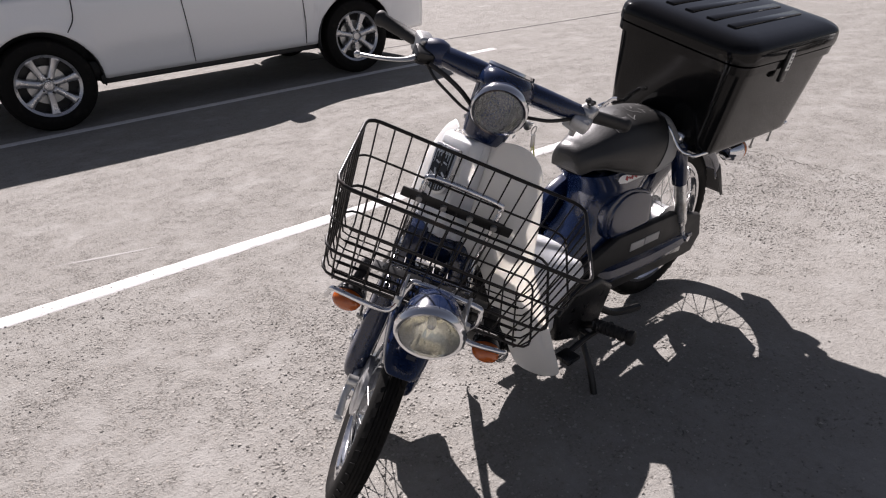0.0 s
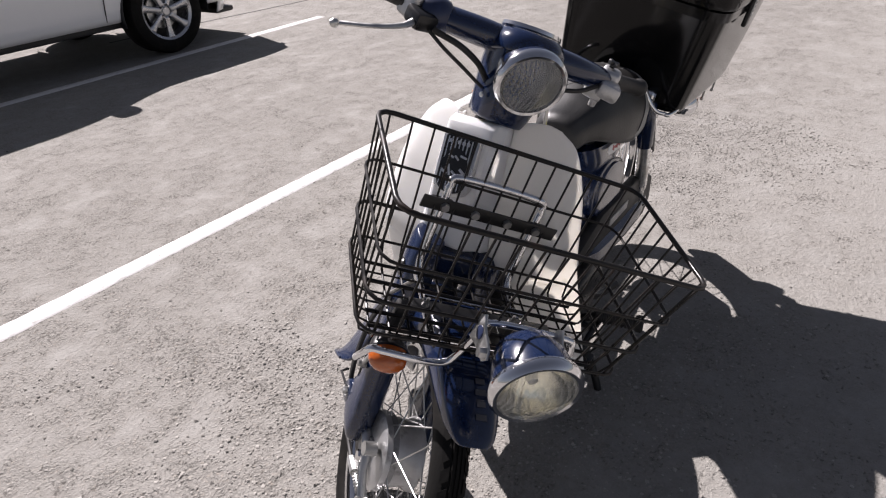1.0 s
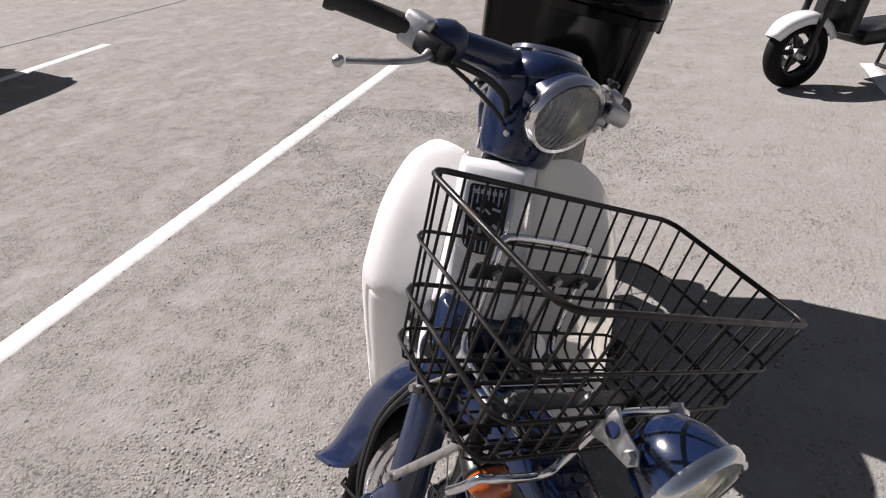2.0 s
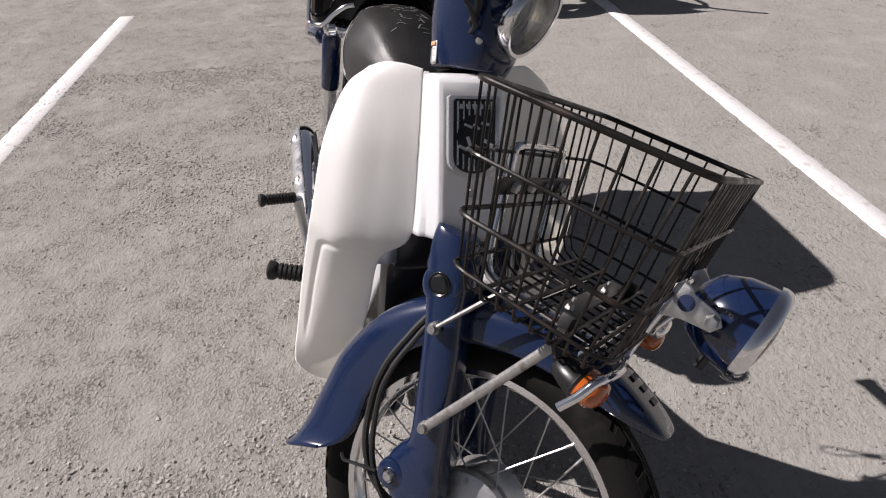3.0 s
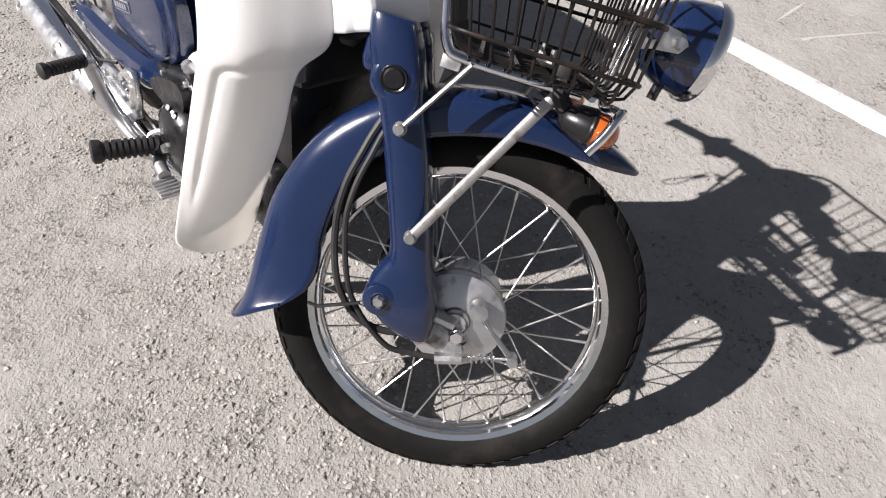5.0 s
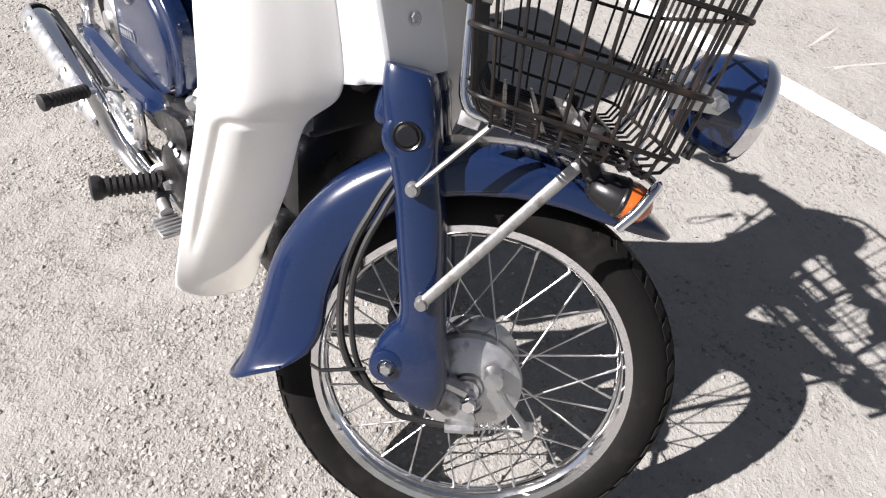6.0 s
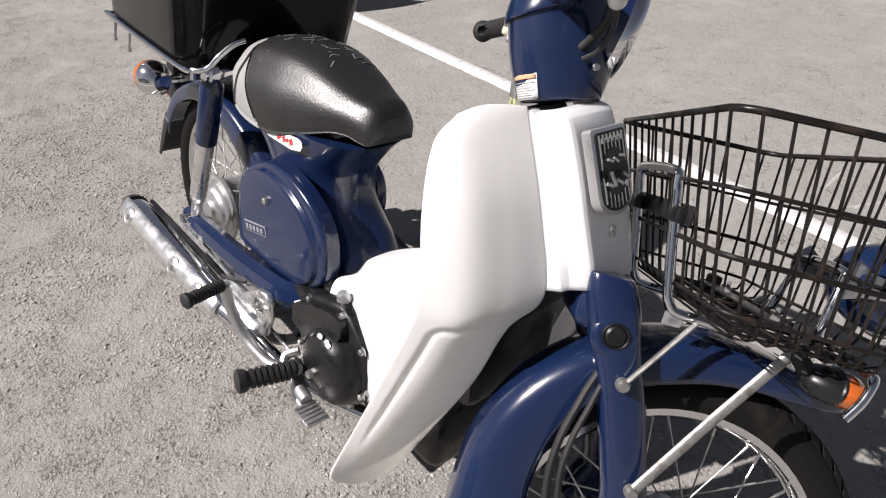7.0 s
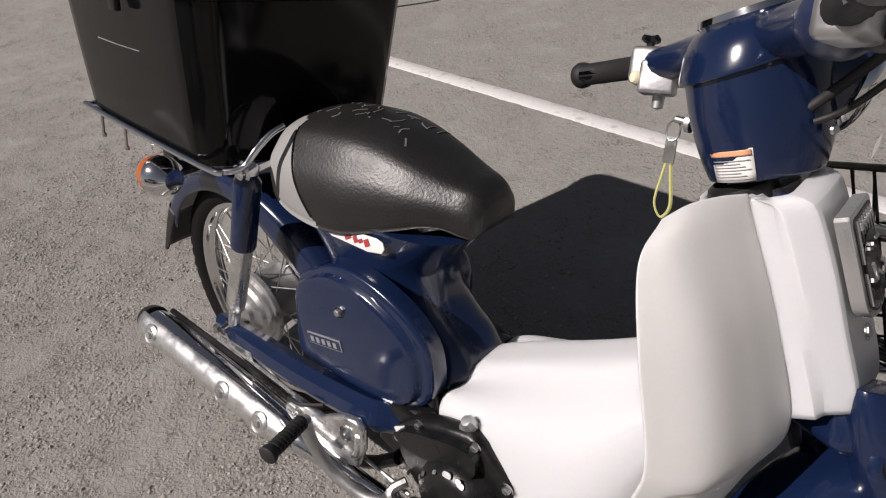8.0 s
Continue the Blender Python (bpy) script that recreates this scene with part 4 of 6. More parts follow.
# engine, exhaust, pegs, pedals, stands
def engine():
    e = part("engine", join(prism([(0.50, 0.31), (0.55, 0.35), (0.63, 0.355), (0.70, 0.33), (0.72, 0.27), (0.70, 0.21), (0.64, 0.175), (0.55, 0.175), (0.50, 0.22)], -0.115, 0.115, 0.012), block((0.78, 0, 0.27), (0.17, 0.12, 0.13), 0.02)), CASE, bike, "black enamelled engine")
    for k in range(7):
        part("cooling_fin", block((0.74 + 0.018 * k, 0, 0.27), (0.006, 0.17, 0.17), 0.002), CASE, e)
    part("cylinder_head", join(block((0.822, -0.02, 0.262), (0.115, 0.195, 0.14), 0.022, None, 3), lathe([(0, 0.02), (0.03, 0.019), (0.038, 0.01), (0.04, 0.0)], (0.812, -0.115, 0.262), (0, -1, 0), 20)), CASE, e, "black cylinder head behind the leg shield")
    part("clutch_cover", join(prism([(0.485, 0.30), (0.497, 0.33), (0.54, 0.362), (0.575, 0.378), (0.635, 0.396), (0.66, 0.388), (0.69, 0.365), (0.712, 0.345), (0.72, 0.29), (0.715, 0.24), (0.69, 0.21), (0.62, 0.19), (0.56, 0.197), (0.525, 0.222), (0.50, 0.26)], -0.142, -0.11, 0.010, 0, 3), lathe([(0, 0.042), (0.03, 0.041), (0.055, 0.037), (0.068, 0.028), (0.074, 0.014), (0.078, -0.004)], (0.632, -0.14, 0.268), (0, -1, 0), 40)), CASE, e, "black clutch cover with paint chips")
    part("top_cover", skin([[(0.505, y, 0.325), (0.54, y - d, 0.352), (0.59, y - d, 0.372), (0.635, y - d, 0.385), (0.66, y, 0.375), (0.655, y, 0.34), (0.60, y, 0.325), (0.54, y, 0.31)] for y, d in ((-0.138, 0.0), (-0.152, 0.004), (-0.157, 0.0))], True, True, 3, 2), CASE, e)
    for px, pz in ((0.50, 0.305), (0.545, 0.358), (0.65, 0.386), (0.706, 0.345), (0.71, 0.25), (0.68, 0.208), (0.57, 0.2), (0.515, 0.24)):
        bolt((px, -0.141, pz), (0, -1, 0), 0.0065, 0.007, ZINC, None, e)
    part("filler_nut", join(lathe([(0, 0.02), (0.008, 0.019), (0.011, 0.014), (0.011, 0.0)], (0.628, -0.122, 0.396), (-0.2, -0.6, 1), 8), block((0.622, -0.122, 0.39), (0.02, 0.022, 0.016), 0.004)), ALLOY, e)
    part("oil_cap", lathe([(0, 0.012), (0.008, 0.012), (0.010, 0.0)], (0.614, -0.178, 0.252), (0, -1, 0), 6), ZINC, e)
    rng = random.Random(9)
    for k in range(9):
        a = rng.choice((rng.uniform(0.9, 1.9), rng.uniform(1.9, 2.8), rng.uniform(-1.6, -0.9)))
        r = rng.uniform(0.066, 0.072)
        w = rng.uniform(0.004, 0.010)
        blob = skin([[(0.632 + (r + q * w * 0.5) * math.cos(a + t * w * 14), -0.1685 - 0.004 * (q < 0) - 0.0012 * (j == 1), 0.268 + (r + q * w * 0.5) * math.sin(a + t * w * 14)) for t, q in ((-1, -0.4), (-0.2, -1), (0.8, -0.6), (1, 0.3), (0.1, 1), (-0.7, 0.5))] for j in (0, 1)], True, True, 2, 1)
        part("paint_chip", blob, ZINC, e)
    part("warning_label", block((0.513, -0.1435, 0.318), (0.026, 0.003, 0.03), 0, Matrix.Rotation(radians(-35), 4, "Y")), STICKER, e)
    # black left cover with the gear pedal side
    part("left_cover", prism([(0.46, 0.30), (0.52, 0.345), (0.64, 0.35), (0.70, 0.30), (0.69, 0.21), (0.6, 0.175), (0.5, 0.2)], 0.112, 0.15, 0.014, 0, 3), CASE, e)


engine()


def exhaust():
    axis = ((-0.195, -0.193, 0.222), (-0.175, -0.193, 0.2215), (-0.1, -0.192, 0.219), (0.05, -0.191, 0.213), (0.2, -0.189, 0.205), (0.29, -0.186, 0.198), (0.35, -0.182, 0.19))
    m = part("muffler", tube(axis, [0.025, 0.031, 0.035, 0.035, 0.034, 0.029, 0.02], 28, False, 5), CHROME, bike, "long chrome muffler")

    def on_shell(x, deg, grow):
        y, z = (float(np.interp(x, [a[0] for a in axis], [a[k] for a in axis])) for k in (1, 2))
        r = float(np.interp(x, (-0.2, -0.17, 0.2, 0.26, 0.31), (0.033, 0.0375, 0.0375, 0.036, 0.029))) + grow
        a = radians(deg)
        return Vector((x, y - r * math.cos(a), z + r * math.sin(a)))

    # the shield's lower edge dips below each of its three bolts
    wells = (-0.132, 0.118, 0.228)
    shield = []
    for k in range(45):
        x = -0.19 + 0.49 * k / 44
        dip = sum(math.exp(-((x - w) / 0.024) ** 2) for w in wells)
        low = -4 - 14 * dip
        high = 70 if x < 0.26 else 70 - (x - 0.26) * 420
        shield.append([on_shell(x, low + (high - low) * f, 0.0015 if f in (0, 1) else 0.004) for f in (0, 0.06, 0.3, 0.6, 0.92, 1)])
    part("heat_shield", skin(shield, False, False, 3, 1), BRUSHED, m, "bright steel heat shield", None, 0.002)
    for x in wells:
        at = on_shell(x, 21, 0.0)
        way = Vector((0, -math.cos(radians(21)), math.sin(radians(21))))
        well = part("shield_well", lathe([(0.0085, 0.0048), (0.0125, 0.0046), (0.0165, 0.0062), (0.0195, 0.0052), (0.024, 0.001)], at, way, 20), BRUSHED, m)
        part("well_floor", lathe([(0, 0.0049), (0.012, 0.0049)], at, way, 14), ALLOY, well)
        part("shield_bolt", lathe([(0, 0.010), (0.006, 0.0095), (0.008, 0.007), (0.008, 0.004)], at, way, 8), ZINC, well)
    part("tail_pipe", join(tube([(-0.19, -0.193, 0.222), (-0.206, -0.193, 0.222), (-0.217, -0.193, 0.221)], [0.034, 0.031, 0.024], 20), tube([(-0.21, -0.193, 0.219), (-0.232, -0.193, 0.218)], 0.014, 12)), BLACK, m, "sooty black muffler end")
    # seam strip and stay along the muffler's inner side
    part("muffler_strip", tube([(-0.16, -0.162, 0.246), (0.0, -0.160, 0.24), (0.2, -0.158, 0.232), (0.3, -0.158, 0.222)], 0.006, 8, False, 4), BLACK, m)
    part("exhaust_pipe", tube([(0.33, -0.184, 0.194), (0.38, -0.176, 0.18), (0.45, -0.165, 0.167), (0.54, -0.15, 0.158), (0.66, -0.10, 0.148), (0.78, -0.05, 0.16), (0.84, -0.02, 0.21)], [0.022, 0.019, 0.016, 0.0155, 0.015, 0.015, 0.015], 14, False, 5), CHROME, bike, "bright exhaust pipe")
    plate = part("muffler_bracket", prism([(0.235, 0.228), (0.262, 0.262), (0.30, 0.262), (0.338, 0.262), (0.368, 0.284), (0.40, 0.305), (0.432, 0.312), (0.448, 0.298), (0.444, 0.252), (0.425, 0.205), (0.398, 0.19), (0.33, 0.195), (0.27, 0.21)], -0.172, -0.156, 0.006, 0, 3), BRUSHED, bike, "polished aluminium bracket plate")
    part("bracket_rib", tube([(0.25, -0.171, 0.236), (0.32, -0.173, 0.232), (0.40, -0.173, 0.228), (0.428, -0.172, 0.24), (0.436, -0.171, 0.285)], 0.0055, 8, False, 4), BRUSHED, plate)
    bolt((0.41, -0.172, 0.276), (0, -1, 0), 0.010, 0.010, ZINC, None, plate)
    bolt((0.282, -0.172, 0.24), (0, -1, 0), 0.007, 0.007, ZINC, None, plate)
    # chain tensioner plate and rod under the swing arm
    part("tensioner_rod", join(tube([(0.02, -0.156, 0.262), (0.12, -0.157, 0.258), (0.3, -0.157, 0.25)], 0.0042, 8), block((0.085, -0.157, 0.268), (0.075, 0.004, 0.02), 0.0015, Matrix.Rotation(radians(-6), 4, "Y"))), BRUSHED, bike, "bright flat chain tensioner")
    part("ground_lead", tube([(0.345, -0.165, 0.29), (0.31, -0.185, 0.285), (0.27, -0.18, 0.27), (0.255, -0.172, 0.25)], 0.0035, 6, False, 5), RUBBER, bike, "thin black lead above the muffler")


exhaust()


def rubber_peg(a, b, r, ribs, parent):
    """A ribbed rubber sleeve on a steel bar."""
    a, b = Vector(a), Vector(b)
    d = b - a
    prof = [(0, 0.0), (r * 0.8, 0.0)]
    L = d.length
    for k in range(ribs):
        h = L * (0.04 + 0.78 * k / ribs)
        prof += [(r * 1.0, h), (r * 1.0, h + L * 0.45 / ribs), (r * 0.82, h + L * 0.5 / ribs), (r * 0.82, h + L * 0.74 / ribs)]
    prof += [(r, L * 0.84), (r * 1.16, L * 0.88), (r * 1.18, L * 0.97), (r * 0.9, L), (0, L)]
    return part("rubber", lathe(prof, a, d, 14), RUBBER, parent)


pegbar = part("footpeg_bar", tube([(0.585, -0.19, 0.245), (0.585, -0.12, 0.205), (0.585, 0, 0.185), (0.585, 0.12, 0.205), (0.585, 0.19, 0.245)], 0.011, 10, False, 4), BLACK, bike, "black rider footpeg bar with ribbed rubbers")
for s in (-1, 1):
    rubber_peg((0.574, s * 0.176, 0.235), (0.545, s * 0.292, 0.237), 0.0185, 9, pegbar)
arm = part("pillion_peg", join(tube([(0.50, -0.168, 0.175), (0.46, -0.185, 0.172), (0.40, -0.2, 0.2), (0.37, -0.212, 0.255), (0.372, -0.224, 0.318)], [0.012, 0.011, 0.011, 0.011, 0.012], 10, False, 4), lathe([(0.014, -0.016), (0.018, -0.012), (0.018, 0.012), (0.014, 0.016)], (0.50, -0.17, 0.176), (0, 1, 0), 14)), ALLOY, bike, "grey pillion footpeg arm with black rubber")
part("peg_bolt", lathe([(0, 0.012), (0.009, 0.011), (0.012, 0.006), (0.014, 0.0)], (0.50, -0.186, 0.176), (0, -1, 0), 8), ZINC, arm)
rubber_peg((0.376, -0.228, 0.323), (0.395, -0.311, 0.326), 0.0130, 9, arm)
pedal = part("brake_pedal", join(tube([(0.53, -0.165, 0.20), (0.56, -0.182, 0.186), (0.60, -0.195, 0.18), (0.64, -0.2, 0.18)], [0.013, 0.011, 0.011, 0.010], 10, False, 4), tube([(0.56, -0.175, 0.215), (0.585, -0.19, 0.205), (0.62, -0.195, 0.2)], 0.012, 10, False, 3)), ALLOY, bike, "cast grey rear brake pedal with a ribbed tread")
part("tread_plate", block((0.642, -0.2, 0.187), (0.052, 0.046, 0.007), 0.003), ALLOY, pedal, "bare ribbed metal tread")
for k in range(5):
    part("tread_rib", block((0.622 + 0.01 * k, -0.2, 0.192), (0.005, 0.043, 0.006), 0.0015), ALLOY, pedal)
part("kick_lever", tube([(0.52, -0.15, 0.225), (0.508, -0.172, 0.215), (0.52, -0.178, 0.2), (0.56, -0.178, 0.17)], 0.009, 8, False, 4), ZINC, bike, "bright kick starter lever")
part("centre_stand", join(tube([(0.46, -0.11, 0.2), (0.40, -0.13, 0.165), (0.30, -0.15, 0.15)], 0.012, 8, False, 3), tube([(0.46, 0.11, 0.2), (0.40, 0.13, 0.165), (0.30, 0.15, 0.15)], 0.012, 8, False, 3), tube([(0.46, -0.11, 0.2), (0.46, 0.11, 0.2)], 0.012, 8)), BLACK, bike, "black centre stand folded up")
part("side_stand", join(tube([(0.56, 0.12, 0.19), (0.585, 0.20, 0.09), (0.60, 0.245, 0.0), (0.602, 0.252, -0.022)], 0.010, 10, False, 3), block((0.605, 0.262, -0.029), (0.05, 0.05, 0.008), 0.003, Matrix.Rotation(radians(8), 4, "X"))), BLACK, bike, "black side stand resting on the asphalt")
part("gear_pedal", join(tube([(0.60, 0.15, 0.215), (0.60, 0.19, 0.215)], 0.008, 8), tube([(0.50, 0.19, 0.205), (0.60, 0.19, 0.215), (0.70, 0.19, 0.2)], 0.008, 8, False, 3), block((0.705, 0.2, 0.203), (0.05, 0.05, 0.012), 0.004)), BLACK, bike, "black heel-toe gear pedal")
part("swing_pivot", join(lathe([(0, -0.02), (0.016, -0.018), (0.018, 0.0), (0.03, 0.0), (0.03, 0.02)], (0.525, -0.12, 0.325), (0, 1, 0), 12), block((0.50, -0.115, 0.30), (0.07, 0.03, 0.09), 0.01)), BLACK, bike, "")
part("pivot_plate", prism([(0.40, 0.20), (0.41, 0.33), (0.46, 0.38), (0.54, 0.38), (0.56, 0.22), (0.48, 0.17)], -0.1, 0.1, 0.012), BLACK, bike, "black frame plates round the swing arm pivot")
part("brake_rod", join(tube([(0.53, -0.155, 0.205), (0.25, -0.15, 0.225), (0.03, -0.11, 0.215)], 0.0035, 6), tube([(0.03, -0.1, 0.215), (0.0, -0.095, 0.255)], 0.007, 8, flat=0.5)), ZINC, bike, "thin rear brake rod")

# ---- handlebar housing, lamps and controls (they turn with the fork) ----
def lamp(name, at, way, r, depth, M, shell_mat, label, ring=0.011):
    """Round lamp: shell, chrome rim, silvered bowl, ribbed glass."""
    w = Vector(way).normalized()
    at = Vector(at)
    shell = part(name, lathe([(0, -depth), (r * 0.35, -depth * 0.97), (r * 0.68, -depth * 0.82), (r * 0.9, -depth * 0.5), (r * 0.97, -depth * 0.2), (r * 0.98, 0.0)], at, w, 40), shell_mat, bike, label, M)
    part("lamp_rim", lathe([(r * 0.97, -ring), (r * 1.05, -ring), (r * 1.07, -ring * 0.5), (r * 1.05, 0.002), (r * 0.98, 0.007), (r * 0.9, 0.006), (r * 0.88, 0.001)], at, w, 48), CHROME, shell, "chrome lamp rim", M)
    bowl = lathe([(0.008, -r * 0.62), (r * 0.2, -r * 0.59), (r * 0.4, -r * 0.50), (r * 0.55, -r * 0.40), (r * 0.7, -r * 0.26), (r * 0.8, -r * 0.14), (r * 0.9, 0.0)], at, w, 72)
    for v in bowl.verts:
        v.co += w * 0.0012 * math.cos((v.co - at).y * 2 * math.pi / 0.012)
    part("reflector", bowl, SILVERED, shell, "silvered bowl", M)
    part("bulb", lathe([(0, -r * 0.25), (0.007, -r * 0.28), (0.009, -r * 0.4), (0.007, -r * 0.62)], at, w, 14), SILVER, shell, "", M)
    z = w
    x = (Vector((0, 1, 0)) - z * z.y).normalized()
    y = z.cross(x)
    bm = bmesh.new()
    n = 34
    verts = {}
    for i in range(-n, n + 1):
        for j in range(-10, 11):
            u, v = i / n, j / 10
            d = max(1e-6, math.hypot(u, v))
            k = max(abs(u), abs(v)) / d
            a, b = u * k * r * 0.9, v * k * r * 0.9
            dome = 0.010 * (1 - (a * a + b * b) / (r * r * 0.81))
            rib = 0.0005 * math.cos(a * 2 * math.pi / 0.0085)
            verts[i, j] = bm.verts.new(at + x * a + y * b + z * (0.004 + dome + rib))
    for i in range(-n, n):
        for j in range(-10, 10):
            bm.faces.new((verts[i, j], verts[i + 1, j], verts[i + 1, j + 1], verts[i, j + 1]))
    g = part("lens", bm, GLASS, shell, "clear ribbed glass", M, 0.0, 80)
    g.visible_shadow = False
    return shell


def handlebar(M):
    rows = []
    for z, cx, hx, hy, lift in ((0.799, 0.883, 0.046, 0.043, 0.30), (0.803, 0.883, 0.05, 0.047, 0.30), (0.83, 0.877, 0.058, 0.052, 0.33), (0.868, 0.867, 0.063, 0.057, 0.40), (0.912, 0.858, 0.066, 0.061, 0.47)):
        rows.append([(x, y, zz + (x - cx) * lift) for x, y, zz in slab(cx, 0, z, hx, hy, 20, 2.35)])
    h = part("handlebar_housing", skin(rows, True, True, 3, 5), BLUE, bike, "navy handlebar housing", M)
    cowl = []
    for z, cx, hx, hy, lift in ((0.9055, 0.857, 0.0665, 0.0635, 0.48), (0.908, 0.857, 0.0685, 0.0655, 0.48), (0.920, 0.855, 0.067, 0.0645, 0.47), (0.933, 0.851, 0.062, 0.060, 0.45), (0.944, 0.847, 0.052, 0.051, 0.43), (0.948, 0.845, 0.04, 0.04, 0.42)):
        cowl.append([(x, y, zz + (x - cx) * lift) for x, y, zz in slab(cx, 0, z, hx, hy, 20, 2.4)])
    part("upper_cowl", skin(cowl, True, True, 3, 4), BLUE, h, "", M)
    for s in (-1, 1):
        arm = part("handlebar_arm", tube([(0.845, s * 0.03, 0.922), (0.846, s * 0.075, 0.922), (0.84, s * 0.125, 0.92), (0.822, s * 0.18, 0.915)], [0.026, 0.0275, 0.026, 0.022], 14, False, 5, 0.85), BLUE, bike, "navy handlebar arm", M)
        part("bar_end", tube([(0.82, s * 0.18, 0.915), (0.76, s * 0.29, 0.905)], 0.0115, 10), CHROME, arm, "", M)
        part("grip", lathe([(0, 0), (0.0165, 0), (0.0165, 0.004), (0.0145, 0.008), (0.0145, 0.096), (0.017, 0.1), (0.018, 0.108), (0.0165, 0.113), (0, 0.114)], (0.806, s * 0.205, 0.913), (-0.048, s * 0.1, -0.008), 18), RUBBER, arm, "black rubber grip", M)
        part("switch_clamp", block((0.816, s * 0.195, 0.914), (0.044, 0.036, 0.046), 0.008, Matrix.Rotation(s * radians(-28), 4, "Z"), 3), ALLOY, arm, "cast alloy switch clamp", M)
        part("lever_bracket", join(block((0.85, s * 0.185, 0.908), (0.046, 0.042, 0.03), 0.008, Matrix.Rotation(s * radians(-20), 4, "Z"), 2)), BLACK if s < 0 else ALLOY, arm, "", M)
        if s < 0:
            part("throttle_housing", lathe([(0, -0.03), (0.018, -0.027), (0.028, -0.014), (0.031, 0.002), (0.027, 0.018), (0.022, 0.028), (0, 0.03)], (0.832, -0.158, 0.916), (-0.2, -1, 0), 20), BLUE_DULL, arm, "", M)
            part("brake_lever", join(tube([(0.862, -0.195, 0.905), (0.882, -0.218, 0.897), (0.888, -0.257, 0.884), (0.873, -0.307, 0.864)], [0.0075, 0.0055, 0.0045, 0.0045], 10, False, 5, 0.8), lathe([(0, -0.008), (0.0055, -0.006), (0.008, 0), (0.0055, 0.006), (0, 0.008)], (0.870, -0.314, 0.860), (0, -0.8, -0.5), 12)), ZINC, arm, "polished alloy brake lever", M)
        else:
            part("choke_knob", join(tube([(0.812, 0.19, 0.93), (0.812, 0.19, 0.942)], 0.005, 8), *[tube([(0.812, 0.19, 0.944), (0.812 + 0.0115 * math.cos(a), 0.19 + 0.0115 * math.sin(a), 0.946)], [0.006, 0.004], 8) for a in (0.3, 1.87, 3.44, 5.01)]), BLACK, arm, "black star-shaped choke knob", M)
            part("switch_block", block((0.824, 0.176, 0.899), (0.044, 0.036, 0.04), 0.005, Matrix.Rotation(radians(-28), 4, "Z"), 3), ALLOY, arm, "cast alloy switch block", M)
            part("switch_knob", lathe([(0, 0.013), (0.006, 0.012), (0.0085, 0.008), (0.0085, 0.0)], (0.803, 0.182, 0.897), (-1, -0.35, 0), 14), IVORY, arm, "ivory switch knob", M)
            part("lever_screw", lathe([(0, 0.018), (0.007, 0.016), (0.008, 0.0)], (0.83, 0.183, 0.88), (0, 0.1, -1), 10), ALLOY, arm, "", M)
    # chrome-ringed speedometer
    up = Vector((-0.42, 0, 1)).normalized()
    meter = part("speedometer", lathe([(0.05, -0.012), (0.05, 0.002), (0.053, 0.006), (0.0515, 0.012), (0.045, 0.013), (0.042, 0.006), (0.0, 0.006)], (0.846, 0, 0.943), up, 40), CHROME, h, "chrome-ringed speedometer", M)
    part("dial", lathe([(0, 0.0085), (0.041, 0.008)], (0.846, 0, 0.943), up, 32), BLACK, meter, "", M)
    lamp("headlamp", (0.938, 0, 0.900), (0.99, 0, -0.13), 0.057, 0.105, M, BLUE, "round navy headlamp with a chrome rim")
    for s in (-1, 1):
        part("housing_screw", lathe([(0, 0.003), (0.004, 0.0025), (0.005, 0.0)], (0.908, s * 0.056, 0.845), (0.3, s, 0), 12), ZINC, h, "", M)
    def on_neck(u, v, lift=0.0):
        """A place on the housing's flank: u from back to front, v from bottom to top."""
        z = 0.786 + 0.031 * v
        ang = radians(190 + 48 * u - 3 * v)
        hx, hy, cx = (float(np.interp(z, (0.78, 0.83, 0.868), q)) for q in ((0.048, 0.058, 0.063), (0.045, 0.052, 0.057), (0.885, 0.877, 0.867)))
        c, sn = math.cos(ang), math.sin(ang)
        x = cx + (hx + 0.0042 + lift) * math.copysign(abs(c) ** (2 / 2.35), c)
        return (x, (hy + 0.0042 + lift) * math.copysign(abs(sn) ** (2 / 2.35), sn), z + (x - cx) * 0.31 + 0.016)

    grid = lambda u0, u1, v0, v1, lift: skin([[on_neck(u0 + (u1 - u0) * i / 6, v0 + (v1 - v0) * j / 4, lift) for i in range(7)] for j in range(5)], False, False, 1, 1)
    part("caution_label", grid(0, 1, 0, 1, 0.0), STICKER, h, "white caution label with a faded orange band", M, 0.0012)
    part("label_band", grid(0.03, 0.97, 0.80, 0.97, 0.0016), ORANGE, h, "", M, 0.0008)
    for k in range(7):
        part("print_bar", grid(0.07, 0.93 - 0.11 * (k % 3), 0.08 + 0.095 * k, 0.105 + 0.095 * k, 0.0013), FADED, h, "", M, 0.0003)
    # cables from the right lever round the lamp
    part("control_cable", tube([(0.884, -0.052, 0.862), (0.892, -0.064, 0.874), (0.90, -0.088, 0.892), (0.895, -0.125, 0.905), (0.872, -0.165, 0.905)], 0.0052, 10, False, 5), RUBBER, bike, "black sleeved control cable", M)
    part("control_cable", tube([(0.868, -0.17, 0.90), (0.897, -0.145, 0.892), (0.905, -0.105, 0.876), (0.902, -0.072, 0.86), (0.89, -0.054, 0.85)], 0.0032, 8, False, 5), RUBBER, bike, "thin black control cable", M)
    part("switch_lead", tube([(0.84, 0.18, 0.915), (0.88, 0.12, 0.90), (0.885, 0.08, 0.89), (0.865, 0.06, 0.875)], 0.004, 8, False, 4), RUBBER, bike, "", M)


